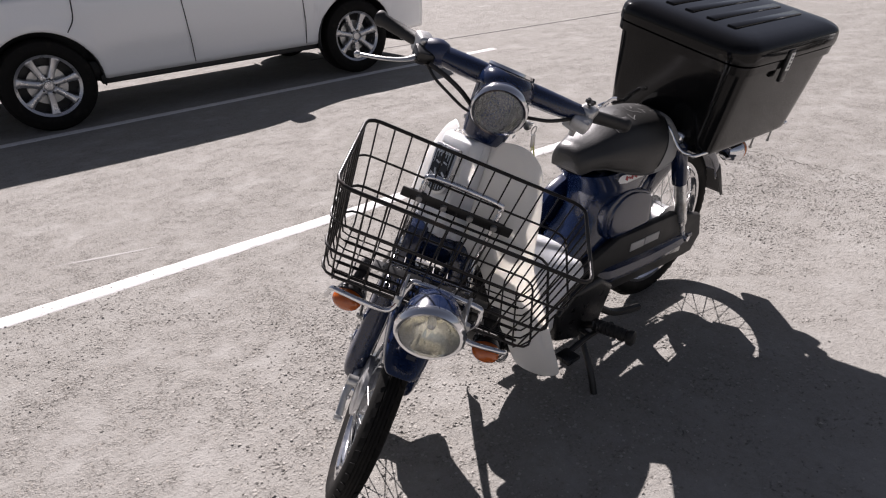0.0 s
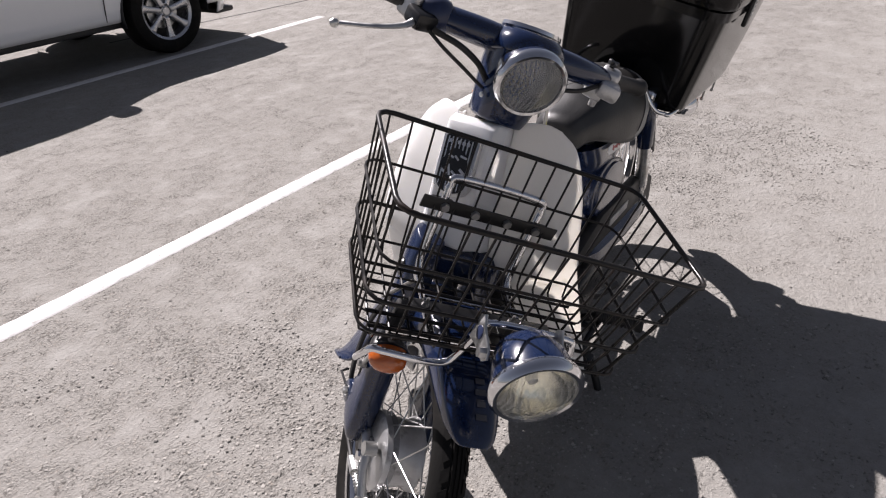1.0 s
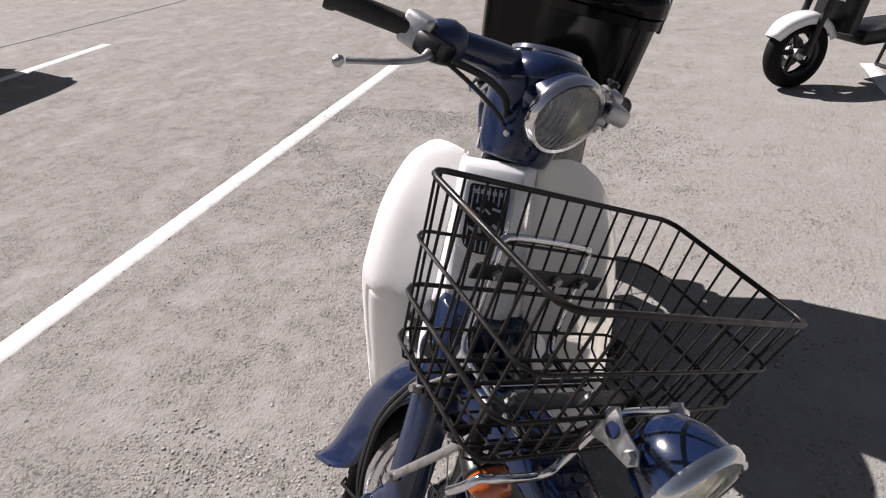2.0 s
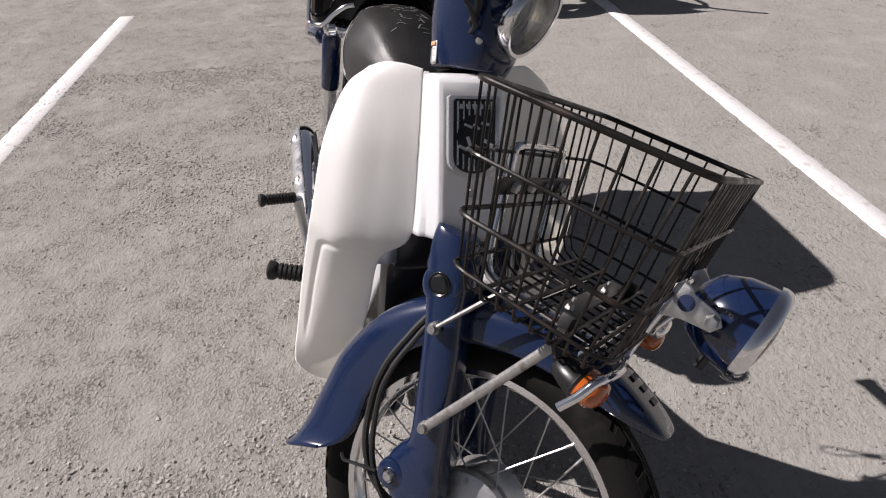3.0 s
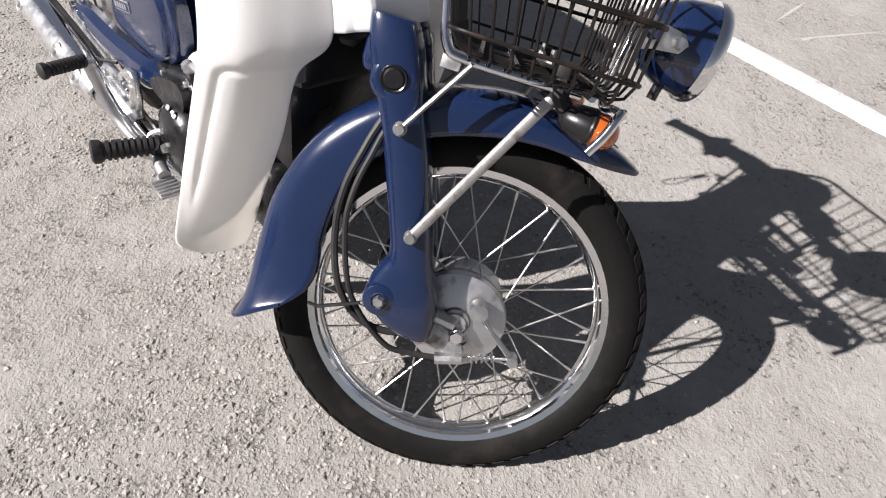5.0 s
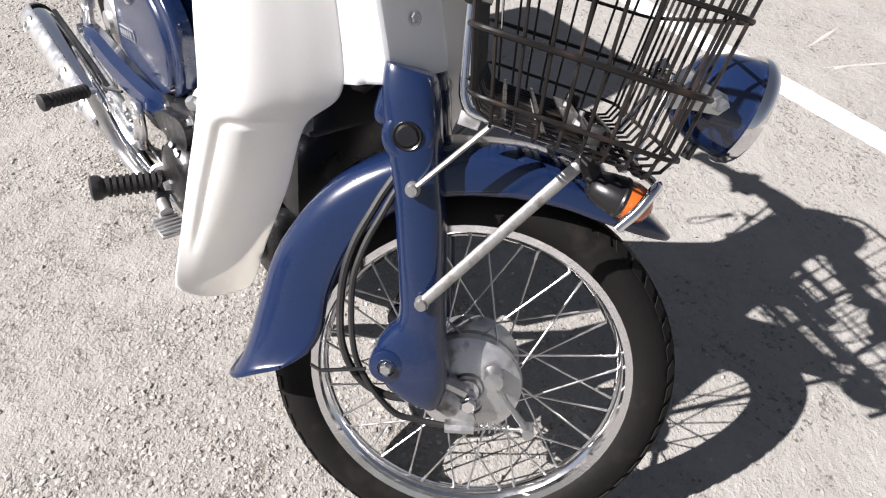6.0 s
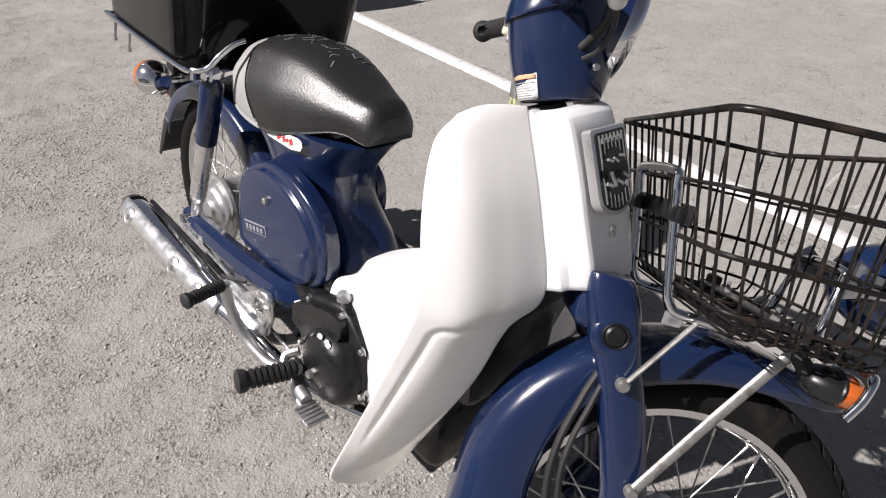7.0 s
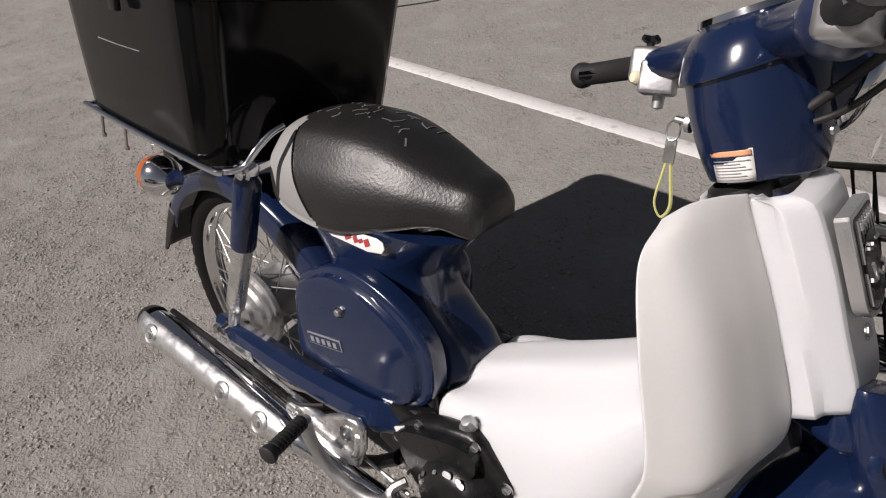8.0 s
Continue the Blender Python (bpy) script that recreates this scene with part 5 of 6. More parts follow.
handlebar(STEER)
part("steering_collar", lathe([(0.032, -0.02), (0.034, 0.0), (0.032, 0.008), (0.026, 0.012)], (0.872, 0, 0.79), (-0.45, 0, 0.9), 28), BLACK, bike, "")
key = part("ignition_key", join(lathe([(0.011, 0), (0.011, 0.006), (0.004, 0.008), (0.004, 0.02)], (0.79, 0.055, 0.825), (-1, 0.1, 0), 14), tube([(0.768 + 0.008 * math.cos(a), 0.06 + 0.003 * math.sin(a), 0.81 + 0.011 * math.sin(a)) for a in (2 * math.pi * k / 14 for k in range(14))], 0.0012, 5, True), block((0.768, 0.06, 0.785), (0.014, 0.004, 0.03), 0.002)), ZINC, bike, "bright ignition key on a ring")
part("key_cord", tube([(0.768, 0.06, 0.785), (0.762, 0.062, 0.75), (0.758, 0.064, 0.715), (0.768, 0.066, 0.697), (0.778, 0.064, 0.715), (0.774, 0.062, 0.75), (0.769, 0.06, 0.785)], 0.0024, 6, False, 5, 0.6), CORD, key, "yellow-green cord loop")


# ---- front carrier, second lamp, turn signals ----
def turn_signal(at, way, M, label):
    """Oval black housing with a domed lens, wider than it is high."""
    at, w = Vector(at), Vector(way).normalized()
    wide = Matrix.Translation(at) @ Matrix.Diagonal((1.0, 1.32, 0.92, 1.0)) @ Matrix.Translation(-at)
    b = part("turn_signal", lathe([(0, -0.036), (0.011, -0.035), (0.0165, -0.029), (0.0205, -0.016), (0.0225, -0.004), (0.0225, 0.0)], at, w, 28), BLACK, bike, label, M @ wide)
    part("signal_rim", lathe([(0.0225, -0.002), (0.0235, 0.0), (0.0228, 0.003)], at, w, 28), BLACK, b, "", M @ wide)
    part("amber_lens", lathe([(0.0222, 0.002), (0.0222, 0.012), (0.0205, 0.022), (0.0155, 0.029), (0.008, 0.0325), (0, 0.0335)], at, w, 28), AMBER, b, "amber lens", M @ wide)
    return b


def carrier(M):
    c = part("front_carrier", tube([(1.24, 0.085, 0.59), (1.1, 0.085, 0.588), (1.07, 0.085, 0.598), (1.057, 0.085, 0.64), (1.04, 0.085, 0.715), (1.034, 0.085, 0.738), (1.032, 0.07, 0.753), (1.032, -0.07, 0.753), (1.034, -0.085, 0.738), (1.04, -0.085, 0.715), (1.057, -0.085, 0.64), (1.07, -0.085, 0.598), (1.1, -0.085, 0.588), (1.24, -0.085, 0.59)], 0.0065, 10, False, 4), CHROME, bike, "chrome tube front carrier", M)
    part("lamp_bar", tube([(1.25, -0.189, 0.543), (1.262, -0.188, 0.566), (1.27, -0.182, 0.588), (1.276, -0.165, 0.592), (1.278, -0.11, 0.589), (1.272, -0.072, 0.585), (1.27, -0.057, 0.605), (1.278, -0.05, 0.672), (1.28, -0.038, 0.69), (1.284, 0.075, 0.69), (1.288, 0.09, 0.682), (1.29, 0.094, 0.655), (1.27, 0.084, 0.6), (1.272, 0.095, 0.586), (1.278, 0.12, 0.589), (1.276, 0.165, 0.592), (1.27, 0.182, 0.588), (1.262, 0.188, 0.566), (1.25, 0.189, 0.543)], 0.0055, 10, False, 5), CHROME, c, "bent chrome guard bar", M)
    for s in (-1, 1):
        part("carrier_strut", join(tube([(1.095, s * 0.1, 0.358), (1.155, s * 0.112, 0.48), (1.209, s * 0.13, 0.592)], 0.0031, 10, flat=2.2), lathe([(0, 0.009), (0.0062, 0.009), (0.0075, 0.002), (0.009, 0.002), (0.009, -0.006)], (1.095, s * 0.1, 0.358), (0, s, 0), 12)), GALV, c, "flat plated strut", M)
        part("carrier_stay", join(tube([(1.044, s * 0.098, 0.488), (1.105, s * 0.096, 0.585)], 0.0042, 8, flat=0.8), lathe([(0, 0.009), (0.006, 0.009), (0.0072, 0.002), (0.009, 0.002), (0.009, -0.006)], (1.044, s * 0.098, 0.488), (0, s, 0), 12)), GALV, c, "plated round stay", M)
        part("clamp_plate", block((1.043, s * 0.09, 0.704), (0.014, 0.04, 0.02), 0.004), CASE, c, "", M)
        part("cross_bracket", block((1.08, s * 0.085, 0.58), (0.024, 0.003, 0.016), 0.001), ALLOY, c, "", M)
        t = turn_signal((1.251, s * 0.147, 0.566), (1, s * 0.1, -0.1), M, "black turn signal with amber lens on the carrier")
        part("signal_stem", join(tube([(1.222, s * 0.147, 0.572), (1.21, s * 0.143, 0.585), (1.205, s * 0.14, 0.605)], 0.010, 8), block((1.205, s * 0.14, 0.615), (0.02, 0.02, 0.02), 0.004)), RUBBER, t, "", M)
    part("carrier_tie", join(tube([(1.24, -0.16, 0.597), (1.24, 0.16, 0.597)], 0.0055, 8), tube([(1.15, -0.09, 0.60), (1.15, 0.09, 0.60)], 0.0055, 8)), CHROME, c, "", M)
    l = lamp("auxiliary_lamp", (1.382, 0.004, 0.678), (0.992, 0.02, -0.05), 0.061, 0.088, M, BLUE, "navy auxiliary lamp with chrome rim below the basket")
    for s in (-1, 1):
        part("lamp_bracket", prism([(1.276, 0.698), (1.286, 0.708), (1.30, 0.697), (1.335, 0.691), (1.343, 0.68), (1.335, 0.668), (1.30, 0.664), (1.278, 0.656)], s * 0.062 - 0.002, s * 0.062 + 0.002, 0.001), ZINC, l, "plated lamp bracket", M)
        part("bracket_bolt", lathe([(0, 0.009), (0.007, 0.009), (0.009, 0.0)], (1.331, s * 0.064, 0.68), (0, s, 0), 6), ZINC, l, "", M)
        part("bracket_hole", lathe([(0, 0.0006), (0.010, 0.0006), (0.010, 0)], (1.297, s * 0.064, 0.684), (0, s, 0), 16), BLUE_DULL, l, "", M)
    part("lamp_stem", tube([(1.345, 0.004, 0.63), (1.342, 0.004, 0.606)], 0.007, 8), BLACK, l, "", M)


carrier(STEER)


# ---- wire basket ----
TOPC, BOTC = (1.018, 1.279, 0.241, 0.822), (1.08, 1.272, 0.212, 0.602)


def ring_pts(f, grow=0.0):
    """A rounded rectangle of the basket at the fraction f from bottom to top."""
    x0, x1 = (BOTC[0] + (TOPC[0] - BOTC[0]) * f - grow), (BOTC[1] + (TOPC[1] - BOTC[1]) * f + grow)
    hy, z = BOTC[2] + (TOPC[2] - BOTC[2]) * f + grow, BOTC[3] + (TOPC[3] - BOTC[3]) * f
    lift = lambda x: z + f * 0.05 * (x - 1.1)
    r, out = 0.028, []
    for cx, cy, a0 in ((x1 - r, hy - r, 0), (x0 + r, hy - r, 90), (x0 + r, -hy + r, 180), (x1 - r, -hy + r, 270)):
        out += [(cx + r * math.cos(radians(a0 + d)), cy + r * math.sin(radians(a0 + d)), lift(cx + r * math.cos(radians(a0 + d)))) for d in (0, 30, 60, 90)]
    return out


def basket(M):
    b = part("basket", tube(ring_pts(1.0), 0.0040, 10, True), WIRE, bike, "black coated wire delivery basket, rusting at the welds", M)
    for f, r in ((0.66, 0.0024), (0.36, 0.0031), (0.1, 0.0024)):
        part("hoop", tube(ring_pts(f, 0.0035), r, 8, True), WIRE, b, "", M)

    def upright(xt, yt, xb, yb, dx, dy):
        """One upright bent in under the floor."""
        zt, zb = TOPC[3] + 0.05 * (xt - 1.1), BOTC[3]
        return [(xt, yt, zt), (xt + (xb - xt) * 0.9, yt + (yb - yt) * 0.9, zb + 0.022), (xb + dx * 0.006, yb + dy * 0.006, zb + 0.006), (xb + dx * 0.022, yb + dy * 0.022, zb)]

    n = 13
    for k in range(n):
        f = -1 + 2 * k / (n - 1)
        yt, yb = f * (TOPC[2] - 0.022), f * (BOTC[2] - 0.022)
        pts = upright(TOPC[1], yt, BOTC[1], yb, -1, 0) + upright(TOPC[0], yt, BOTC[0], yb, 1, 0)[::-1]
        part("wire", tube(pts, 0.0019, 6), WIRE, b, "", M)
    n = 8
    for k in range(n):
        f = k / (n - 1)
        xt, xb = TOPC[0] + 0.022 + (TOPC[1] - TOPC[0] - 0.044) * f, BOTC[0] + 0.02 + (BOTC[1] - BOTC[0] - 0.04) * f
        pts = upright(xt, -TOPC[2], xb, -BOTC[2], 0, 1) + upright(xt, TOPC[2], xb, BOTC[2], 0, -1)[::-1]
        part("wire", tube([(x, y, z - (0.0042 if z < 0.62 else 0)) for x, y, z in pts], 0.0019, 6), WIRE, b, "", M)
    for x in (1.11, 1.15, 1.215, 1.245):
        part("floor_rod", tube([(x, -0.195, 0.6065), (x, 0.195, 0.6065)], 0.003, 6), WIRE, b, "", M)
    part("back_plate", block((1.050, 0, 0.706), (0.004, 0.25, 0.024), 0.0015), BLACK, b, "flat black clamp plate across the back", M)
    for y in (-0.085, -0.03, 0.03, 0.085):
        part("plate_bolt", lathe([(0, 0.007), (0.007, 0.007), (0.008, 0)], (1.0525, y, 0.706), (1, 0, 0), 6), ZINC, b, "", M)
    part("floor_plate", block((1.19, 0.0, 0.6125), (0.026, 0.25, 0.004), 0.0015), BLACK, b, "", M)
    for y in (-0.1, 0.05):
        part("plate_bolt", join(lathe([(0, 0.006), (0.005, 0.006), (0.0065, 0)], (1.19, y, 0.6145), (0, 0, 1), 6), tube([(1.19, y, 0.618), (1.19, y, 0.63)], 0.0028, 6)), GALV, b, "", M)


basket(STEER)

# ---- rear carrier, lights and plate ----
# the carrier and its load sit a little askew on the frame
ASKEW = Matrix.Translation((-0.012, -0.010, 0.653)) @ Matrix.Rotation(radians(-7.2), 4, "X") @ Matrix.Translation((0.2, 0, 0)) @ Matrix.Rotation(radians(-3.2), 4, "Z") @ Matrix.Translation((-0.2, 0, -0.655))
rack = part("rear_carrier", tube([(0.25, -0.085, 0.725), (0.246, -0.105, 0.715), (0.238, -0.128, 0.69), (0.23, -0.145, 0.665), (0.21, -0.165, 0.656), (0.16, -0.18, 0.655), (-0.245, -0.181, 0.655), (-0.274, -0.172, 0.655), (-0.282, -0.13, 0.655), (-0.282, 0.13, 0.655), (-0.274, 0.172, 0.655), (-0.245, 0.181, 0.655), (0.16, 0.18, 0.655), (0.21, 0.165, 0.656), (0.23, 0.145, 0.665), (0.238, 0.12, 0.69), (0.246, 0.1, 0.715), (0.25, 0.08, 0.725)], 0.0055, 10, False, 5), CHROME, bike, "chrome tube rear carrier", ASKEW)
for x in (0.08, -0.02, -0.12, -0.22):
    part("cross_tube", tube([(x, -0.18, 0.655), (x, -0.17, 0.643), (x, -0.155, 0.640), (x, 0.155, 0.640), (x, 0.17, 0.643), (x, 0.18, 0.655)], 0.0045, 8), CHROME, rack, "", ASKEW)
for side in (-0.09, 0.09):
    part("carrier_rail", tube([(0.2, side, 0.645), (0.1, side, 0.633), (-0.28, side, 0.632)], 0.006, 8), CHROME, rack, "", ASKEW)
    part("carrier_leg", tube([(0.02, side, 0.632), (-0.02, side * 0.82, 0.58)], 0.009, 8), CHROME, rack, "", ASKEW)
for x, y in ((-0.2, -0.183), (-0.1, -0.183), (-0.1, 0.183), (-0.2, 0.183)):
    part("hook_pin", join(tube([(x, y, 0.656), (x - 0.004, y, 0.615)], 0.003, 6), lathe([(0, -0.004), (0.005, -0.003), (0.005, 0.003), (0, 0.004)], (x - 0.004, y, 0.613), (0, 0, 1), 8)), ZINC, rack, "", ASKEW)
for s in (-1, 1):
    at, w = Vector((-0.085, -0.004 + s * 0.146, 0.574 - s * 0.006)), Vector((-1, s * 0.15, 0.0)).normalized()
    t = part("rear_turn_signal", lathe([(0, 0.042), (0.020, 0.040), (0.032, 0.027), (0.038, 0.009), (0.039, 0.0), (0.0375, -0.006)], at, -w, 26), CHROME, bike, "chrome rear turn signal with amber lens")
    part("amber_lens", lathe([(0.0375, 0.0), (0.037, 0.014), (0.029, 0.03), (0.0, 0.037)], at, w, 24), AMBER, t, "amber lens")
    part("signal_arm", tube([at + Vector((0.02, 0, 0)), (-0.055, -0.01 + s * 0.1, 0.582), (-0.05, -0.01 + s * 0.055, 0.584)], 0.009, 8, False, 3), CHROME, t)
tail = part("tail_lamp", block((-0.285, -0.016, 0.495), (0.036, 0.08, 0.055), 0.012, None, 3), RED, bike, "red tail lamp")
part("tail_bracket", block((-0.25, -0.016, 0.51), (0.05, 0.075, 0.10), 0.012), BLACK, tail)


# ---- delivery box ----
def delivery_box():
    box = thing("delivery_box", "glossy black lidded delivery box on the rear carrier", "box", BIKE @ ASKEW @ Matrix.Translation((-0.004, 0.008, 0)))
    rows = []
    for z, x0, x1, hy in ((0.6455, -0.275, 0.175, 0.176), (0.6485, -0.281, 0.181, 0.181), (0.657, -0.284, 0.184, 0.184), (0.672, -0.286, 0.187, 0.186), (0.76, -0.29, 0.194, 0.195), (0.86, -0.294, 0.202, 0.204), (0.905, -0.296, 0.206, 0.208)):
        rows.append(slab((x0 + x1) / 2, 0, z, (x1 - x0) / 2, hy, 24, 9))
    body = part("body", skin(rows, True, True, 3, 3), BOXBLACK, box)
    part("rim_band", skin([slab(-0.045, 0, z, 0.2515 + g, 0.2085 + g, 24, 9) for z, g in ((0.895, 0.0), (0.897, 0.006), (0.92, 0.007), (0.923, 0.002))], True, False, 3, 1), BOXBLACK, body)
    rows = [slab(-0.045, 0, z, 0.255 + g, 0.212 + g, 24, 8) for z, g in ((0.924, 0.0), (0.926, 0.008), (0.952, 0.008), (0.968, 0.002), (0.979, -0.02), (0.984, -0.06), (0.986, -0.16))]
    lid = part("lid", skin(rows, True, True, 3, 2), BOXBLACK, box, "black lid with raised ribs")
    for y in (-0.1, -0.035, 0.035, 0.1):
        part("lid_rib", block((-0.041, y, 0.985), (0.34, 0.028, 0.008), 0.003), BOXBLACK, lid)
    for y in (0.207,):
        part("latch", join(block((0.0, 0.220, 0.905), (0.026, 0.012, 0.09), 0.004)), BLACK, box, "black latch with a bright label")
        part("latch_label", join(block((0.0, 0.2268, 0.918), (0.018, 0.002, 0.05), 0.001)), STICKER, box)
        for k in range(4):
            part("label_bar", block((0.0, 0.2280, 0.902 + 0.0105 * k), (0.009, 0.001, 0.006), 0), PRINT, box)
    part("latch", block((0.0, -0.220, 0.905), (0.026, 0.012, 0.09), 0.004), BLACK, box)
    part("scratch", tube([(-0.14, -0.1986, 0.80), (-0.06, -0.1986, 0.80), (0.02, -0.1988, 0.802)], 0.0009, 4), ALLOY, body, "long pale scratch")


delivery_box()


# ---- parked car ----
def parked_car():
    """A wagon whose nose points towards -x, its flank beside the bay line."""
    car = thing("car", "white wagon parked beyond the bay line with silver alloy wheels", "car", Matrix.Translation((0.117, -4.58, 0)) @ Matrix.Rotation(radians(180.0), 4, "Z"))
    # own frame: x towards the nose, y = 0 on the flank that faces the bay, -y... the far flank lies at y = +1.75
    AX = (1.322, -1.322)
    R = 0.335

    def width(z):
        return float(np.interp(z, (0.2, 0.35, 0.6, 0.85, 1.0, 1.3, 1.5, 1.56), (0.09, 0.04, 0.0, 0.0, 0.03, 0.16, 0.26, 0.4)))

    # flank with wheel arches cut out: columns along x, rows along z
    def flank(far):
        bm = bmesh.new()
        xs = [x / 100 for x in range(-215, 216, 5)]
        xs = sorted(set([round(x, 3) for x in xs] + [round(a + 0.395 * math.cos(radians(d)), 3) for a in AX for d in range(0, 181, 10)]))
        zs = [0.32, 0.36, 0.42, 0.48, 0.56, 0.66, 0.76, 0.86, 0.95]
        cols = []
        for x in xs:
            low = 0.32
            for a in AX:
                d = abs(x - a)
                if d < 0.3951:
                    low = max(low, R + math.sqrt(max(0, 0.395 ** 2 - d * d)) - 0.01)
            col = []
            for z in zs:
                zz = low + (0.95 - low) * (z - 0.32) / 0.63
                y = width(zz) + 0.55 * max(0, abs(x) - 1.75) ** 2.2
                dent = 0.008 * math.exp(-((zz - 0.5 - 0.03 * x) / 0.05) ** 2)
                swell = -0.012 * math.exp(-((math.sqrt(min((x - a) ** 2 + (zz - R) ** 2 for a in AX)) - 0.42) / 0.05) ** 2)
                yy = y + dent + swell
                col.append(bm.verts.new((x, (1.76 - yy) if far else yy, zz)))
            cols.append(col)
        for a, b in zip(cols, cols[1:]):
            for j in range(len(zs) - 1):
                bm.faces.new((a[j], b[j], b[j + 1], a[j + 1]))
        return bm

    body = part("body", join(flank(False), flank(True)), CARPAINT, car, "white painted flanks", None, 0.012)
    # bonnet, cabin and ends as one smooth shell above the waist
    rows = []
    for x, top, inset in ((-2.2, 0.93, 0.18), (-2.1, 1.25, 0.14), (-1.95, 1.5, 0.14), (-1.0, 1.58, 0.14), (0.2, 1.56, 0.14), (0.55, 1.42, 0.14), (0.98, 1.03, 0.10), (1.5, 0.98, 0.08), (2.0, 0.92, 0.12), (2.2, 0.80, 0.25)):
        side = 0.03 + 0.45 * max(0, abs(x) - 1.75) ** 1.8
        m = (top - 0.93)
        half = [(side, min(0.94, top - 0.01)), (side + max(0.01, m * 0.25), 0.94 + m * 0.5), (side + inset + m * 0.16, top - 0.02), (0.88, top + 0.015)]
        rows.append([(x, y, z) for y, z in half] + [(x, 1.76 - y, z) for y, z in half[-2::-1]])
    part("upper_body", skin(rows, False, False, 3, 3), CARPAINT, car, "white roof and bonnet", None, 0.01)
    for x0, x1 in ((-1.75, -0.75), (-0.68, 0.2)):
        part("side_window", skin([[(x0, 0.055, 0.97), (x1, 0.055, 0.97)], [(x0 + 0.08, 0.165, 1.38), (x1 - (0.0 if x1 < 0 else -0.02), 0.165, 1.38)]], False, False, 1, 3), CARGLASS, car, "dark side window", None, 0.004)
    for e, x in ((1, 2.2), (-1, -2.2)):
        rows = []
        for z, k in ((0.22, 0.06), (0.4, 0.0), (0.6, 0.0), (0.8, 0.02), (0.93, 0.06)):
            rows.append([(e * (1.95 - k), 0.13, z), (e * (2.12 - k), 0.26, z), (e * (2.2 - k), 0.55, z), (e * (2.22 - k), 0.88, z), (e * (2.2 - k), 1.21, z), (e * (2.12 - k), 1.5, z), (e * (1.95 - k), 1.63, z)])
        part("bumper", skin(rows, False, False, 3, 3), CARPAINT, car, "white bumper", None, 0.01)
    part("lower_bumper", block((2.05, 0.88, 0.21), (0.2, 1.3, 0.05), 0.02), CARTRIM, car)
    part("sill", block((0.0, 0.09, 0.31), (1.9, 0.05, 0.07), 0.012), CARTRIM, car, "black sill")
    part("underbody", block((0, 0.88, 0.375), (3.9, 1.45, 0.15), 0.03), CARTRIM, car)
    for x, lean in ((0.81, 0.0), (-0.21, -0.03)):
        part("door_seam", tube([(x, width(0.34) + 0.001, 0.34), (x + lean * 0.4, -0.002, 0.52), (x + lean, -0.002, 0.93)], 0.0045, 4), CARTRIM, body)
    part("door_seam", tube([(-1.1, -0.012, 0.69), (-1.04, -0.003, 0.78), (-1.02, -0.002, 0.93)], 0.0045, 4, False, 4), CARTRIM, body)
    part("exhaust_box", join(block((0.3, 0.95, 0.27), (0.3, 0.24, 0.1), 0.03), tube([(-1.9, 0.9, 0.29), (0.6, 0.9, 0.28)], 0.025, 8)), CARTRIM, car)
    part("mirror", skin([[(0.49 + dx * k, y, 1.03 + dz * k) for dx, dz in ((-0.05, -0.075), (0.05, -0.075), (0.09, 0.0), (0.06, 0.075), (-0.05, 0.08), (-0.08, 0.0))] for y, k in ((-0.225, 0.7), (-0.20, 1.0), (-0.10, 1.0), (-0.03, 0.5), (0.02, 0.4))], True, True, 3, 3), CARPAINT, car, "white door mirror")
    for ax in AX:
        for yc, s in ((0.11, -1), (1.65, 1)):
            arch = lathe([(0.392, -0.02), (0.40, 0.0), (0.40, 0.26), (0.1, 0.27)], (ax, 0.02 if s < 0 else 1.74, R), (0, -s, 0), 40)
            bmesh.ops.delete(arch, geom=[v for v in arch.verts if v.co.z < 0.24], context="VERTS")
            part("arch_liner", arch, CARTRIM, car, "black wheel arch liner", None, 0.006)
            w = part("wheel", lathe([(0.205, -0.09), (0.226, -0.105), (0.228, -0.098), (0.218, -0.085), (0.212, 0.08), (0.226, 0.1)], (ax, yc, R), (0, -s, 0), 48), ALLOY_CAR, car, "silver seven-spoke alloy wheel")
            w.matrix_parent_inverse = Matrix.Identity(4)
            part("tyre", lathe([(0.222, -0.1), (0.235, -0.112), (0.28, -0.118), (0.318, -0.105), (0.334, -0.08), (R, 0.0), (0.334, 0.08), (0.318, 0.105), (0.28, 0.118), (0.222, 0.1)], (ax, yc, R), (0, -s, 0), 56), TYRE, w, "black car tyre")
            part("hub_back", lathe([(0.0, -0.03), (0.215, -0.03)], (ax, yc, R), (0, s, 0), 32), CARTRIM, w)
            part("brake_disc", lathe([(0.0, 0.02), (0.14, 0.02), (0.14, 0.0)], (ax, yc, R), (0, s, 0), 32), ZINC, w)
            out = -1 if s < 0 else 1
            for k in range(7):
                a = 2 * math.pi * k / 7 + 0.2
                sp = skin([[(ax + math.cos(a) * r - math.sin(a) * t, yc + out * d, R + math.sin(a) * r + math.cos(a) * t) for t, d in ((-wd, dd - 0.03), (-wd * 0.8, dd), (0, dd + 0.004), (wd * 0.8, dd), (wd, dd - 0.03))] for r, wd, dd in ((0.04, 0.026, 0.082), (0.1, 0.024, 0.08), (0.17, 0.028, 0.085), (0.214, 0.04, 0.092))], False, False, 2, 3)
                part("spoke", sp, ALLOY_CAR, w, "", None, 0.006)
            part("hub_cap", lathe([(0, 0.09), (0.03, 0.088), (0.035, 0.08), (0.06, 0.075), (0.075, 0.05)], (ax, yc, R), (0, out, 0), 28), ALLOY_CAR, w)
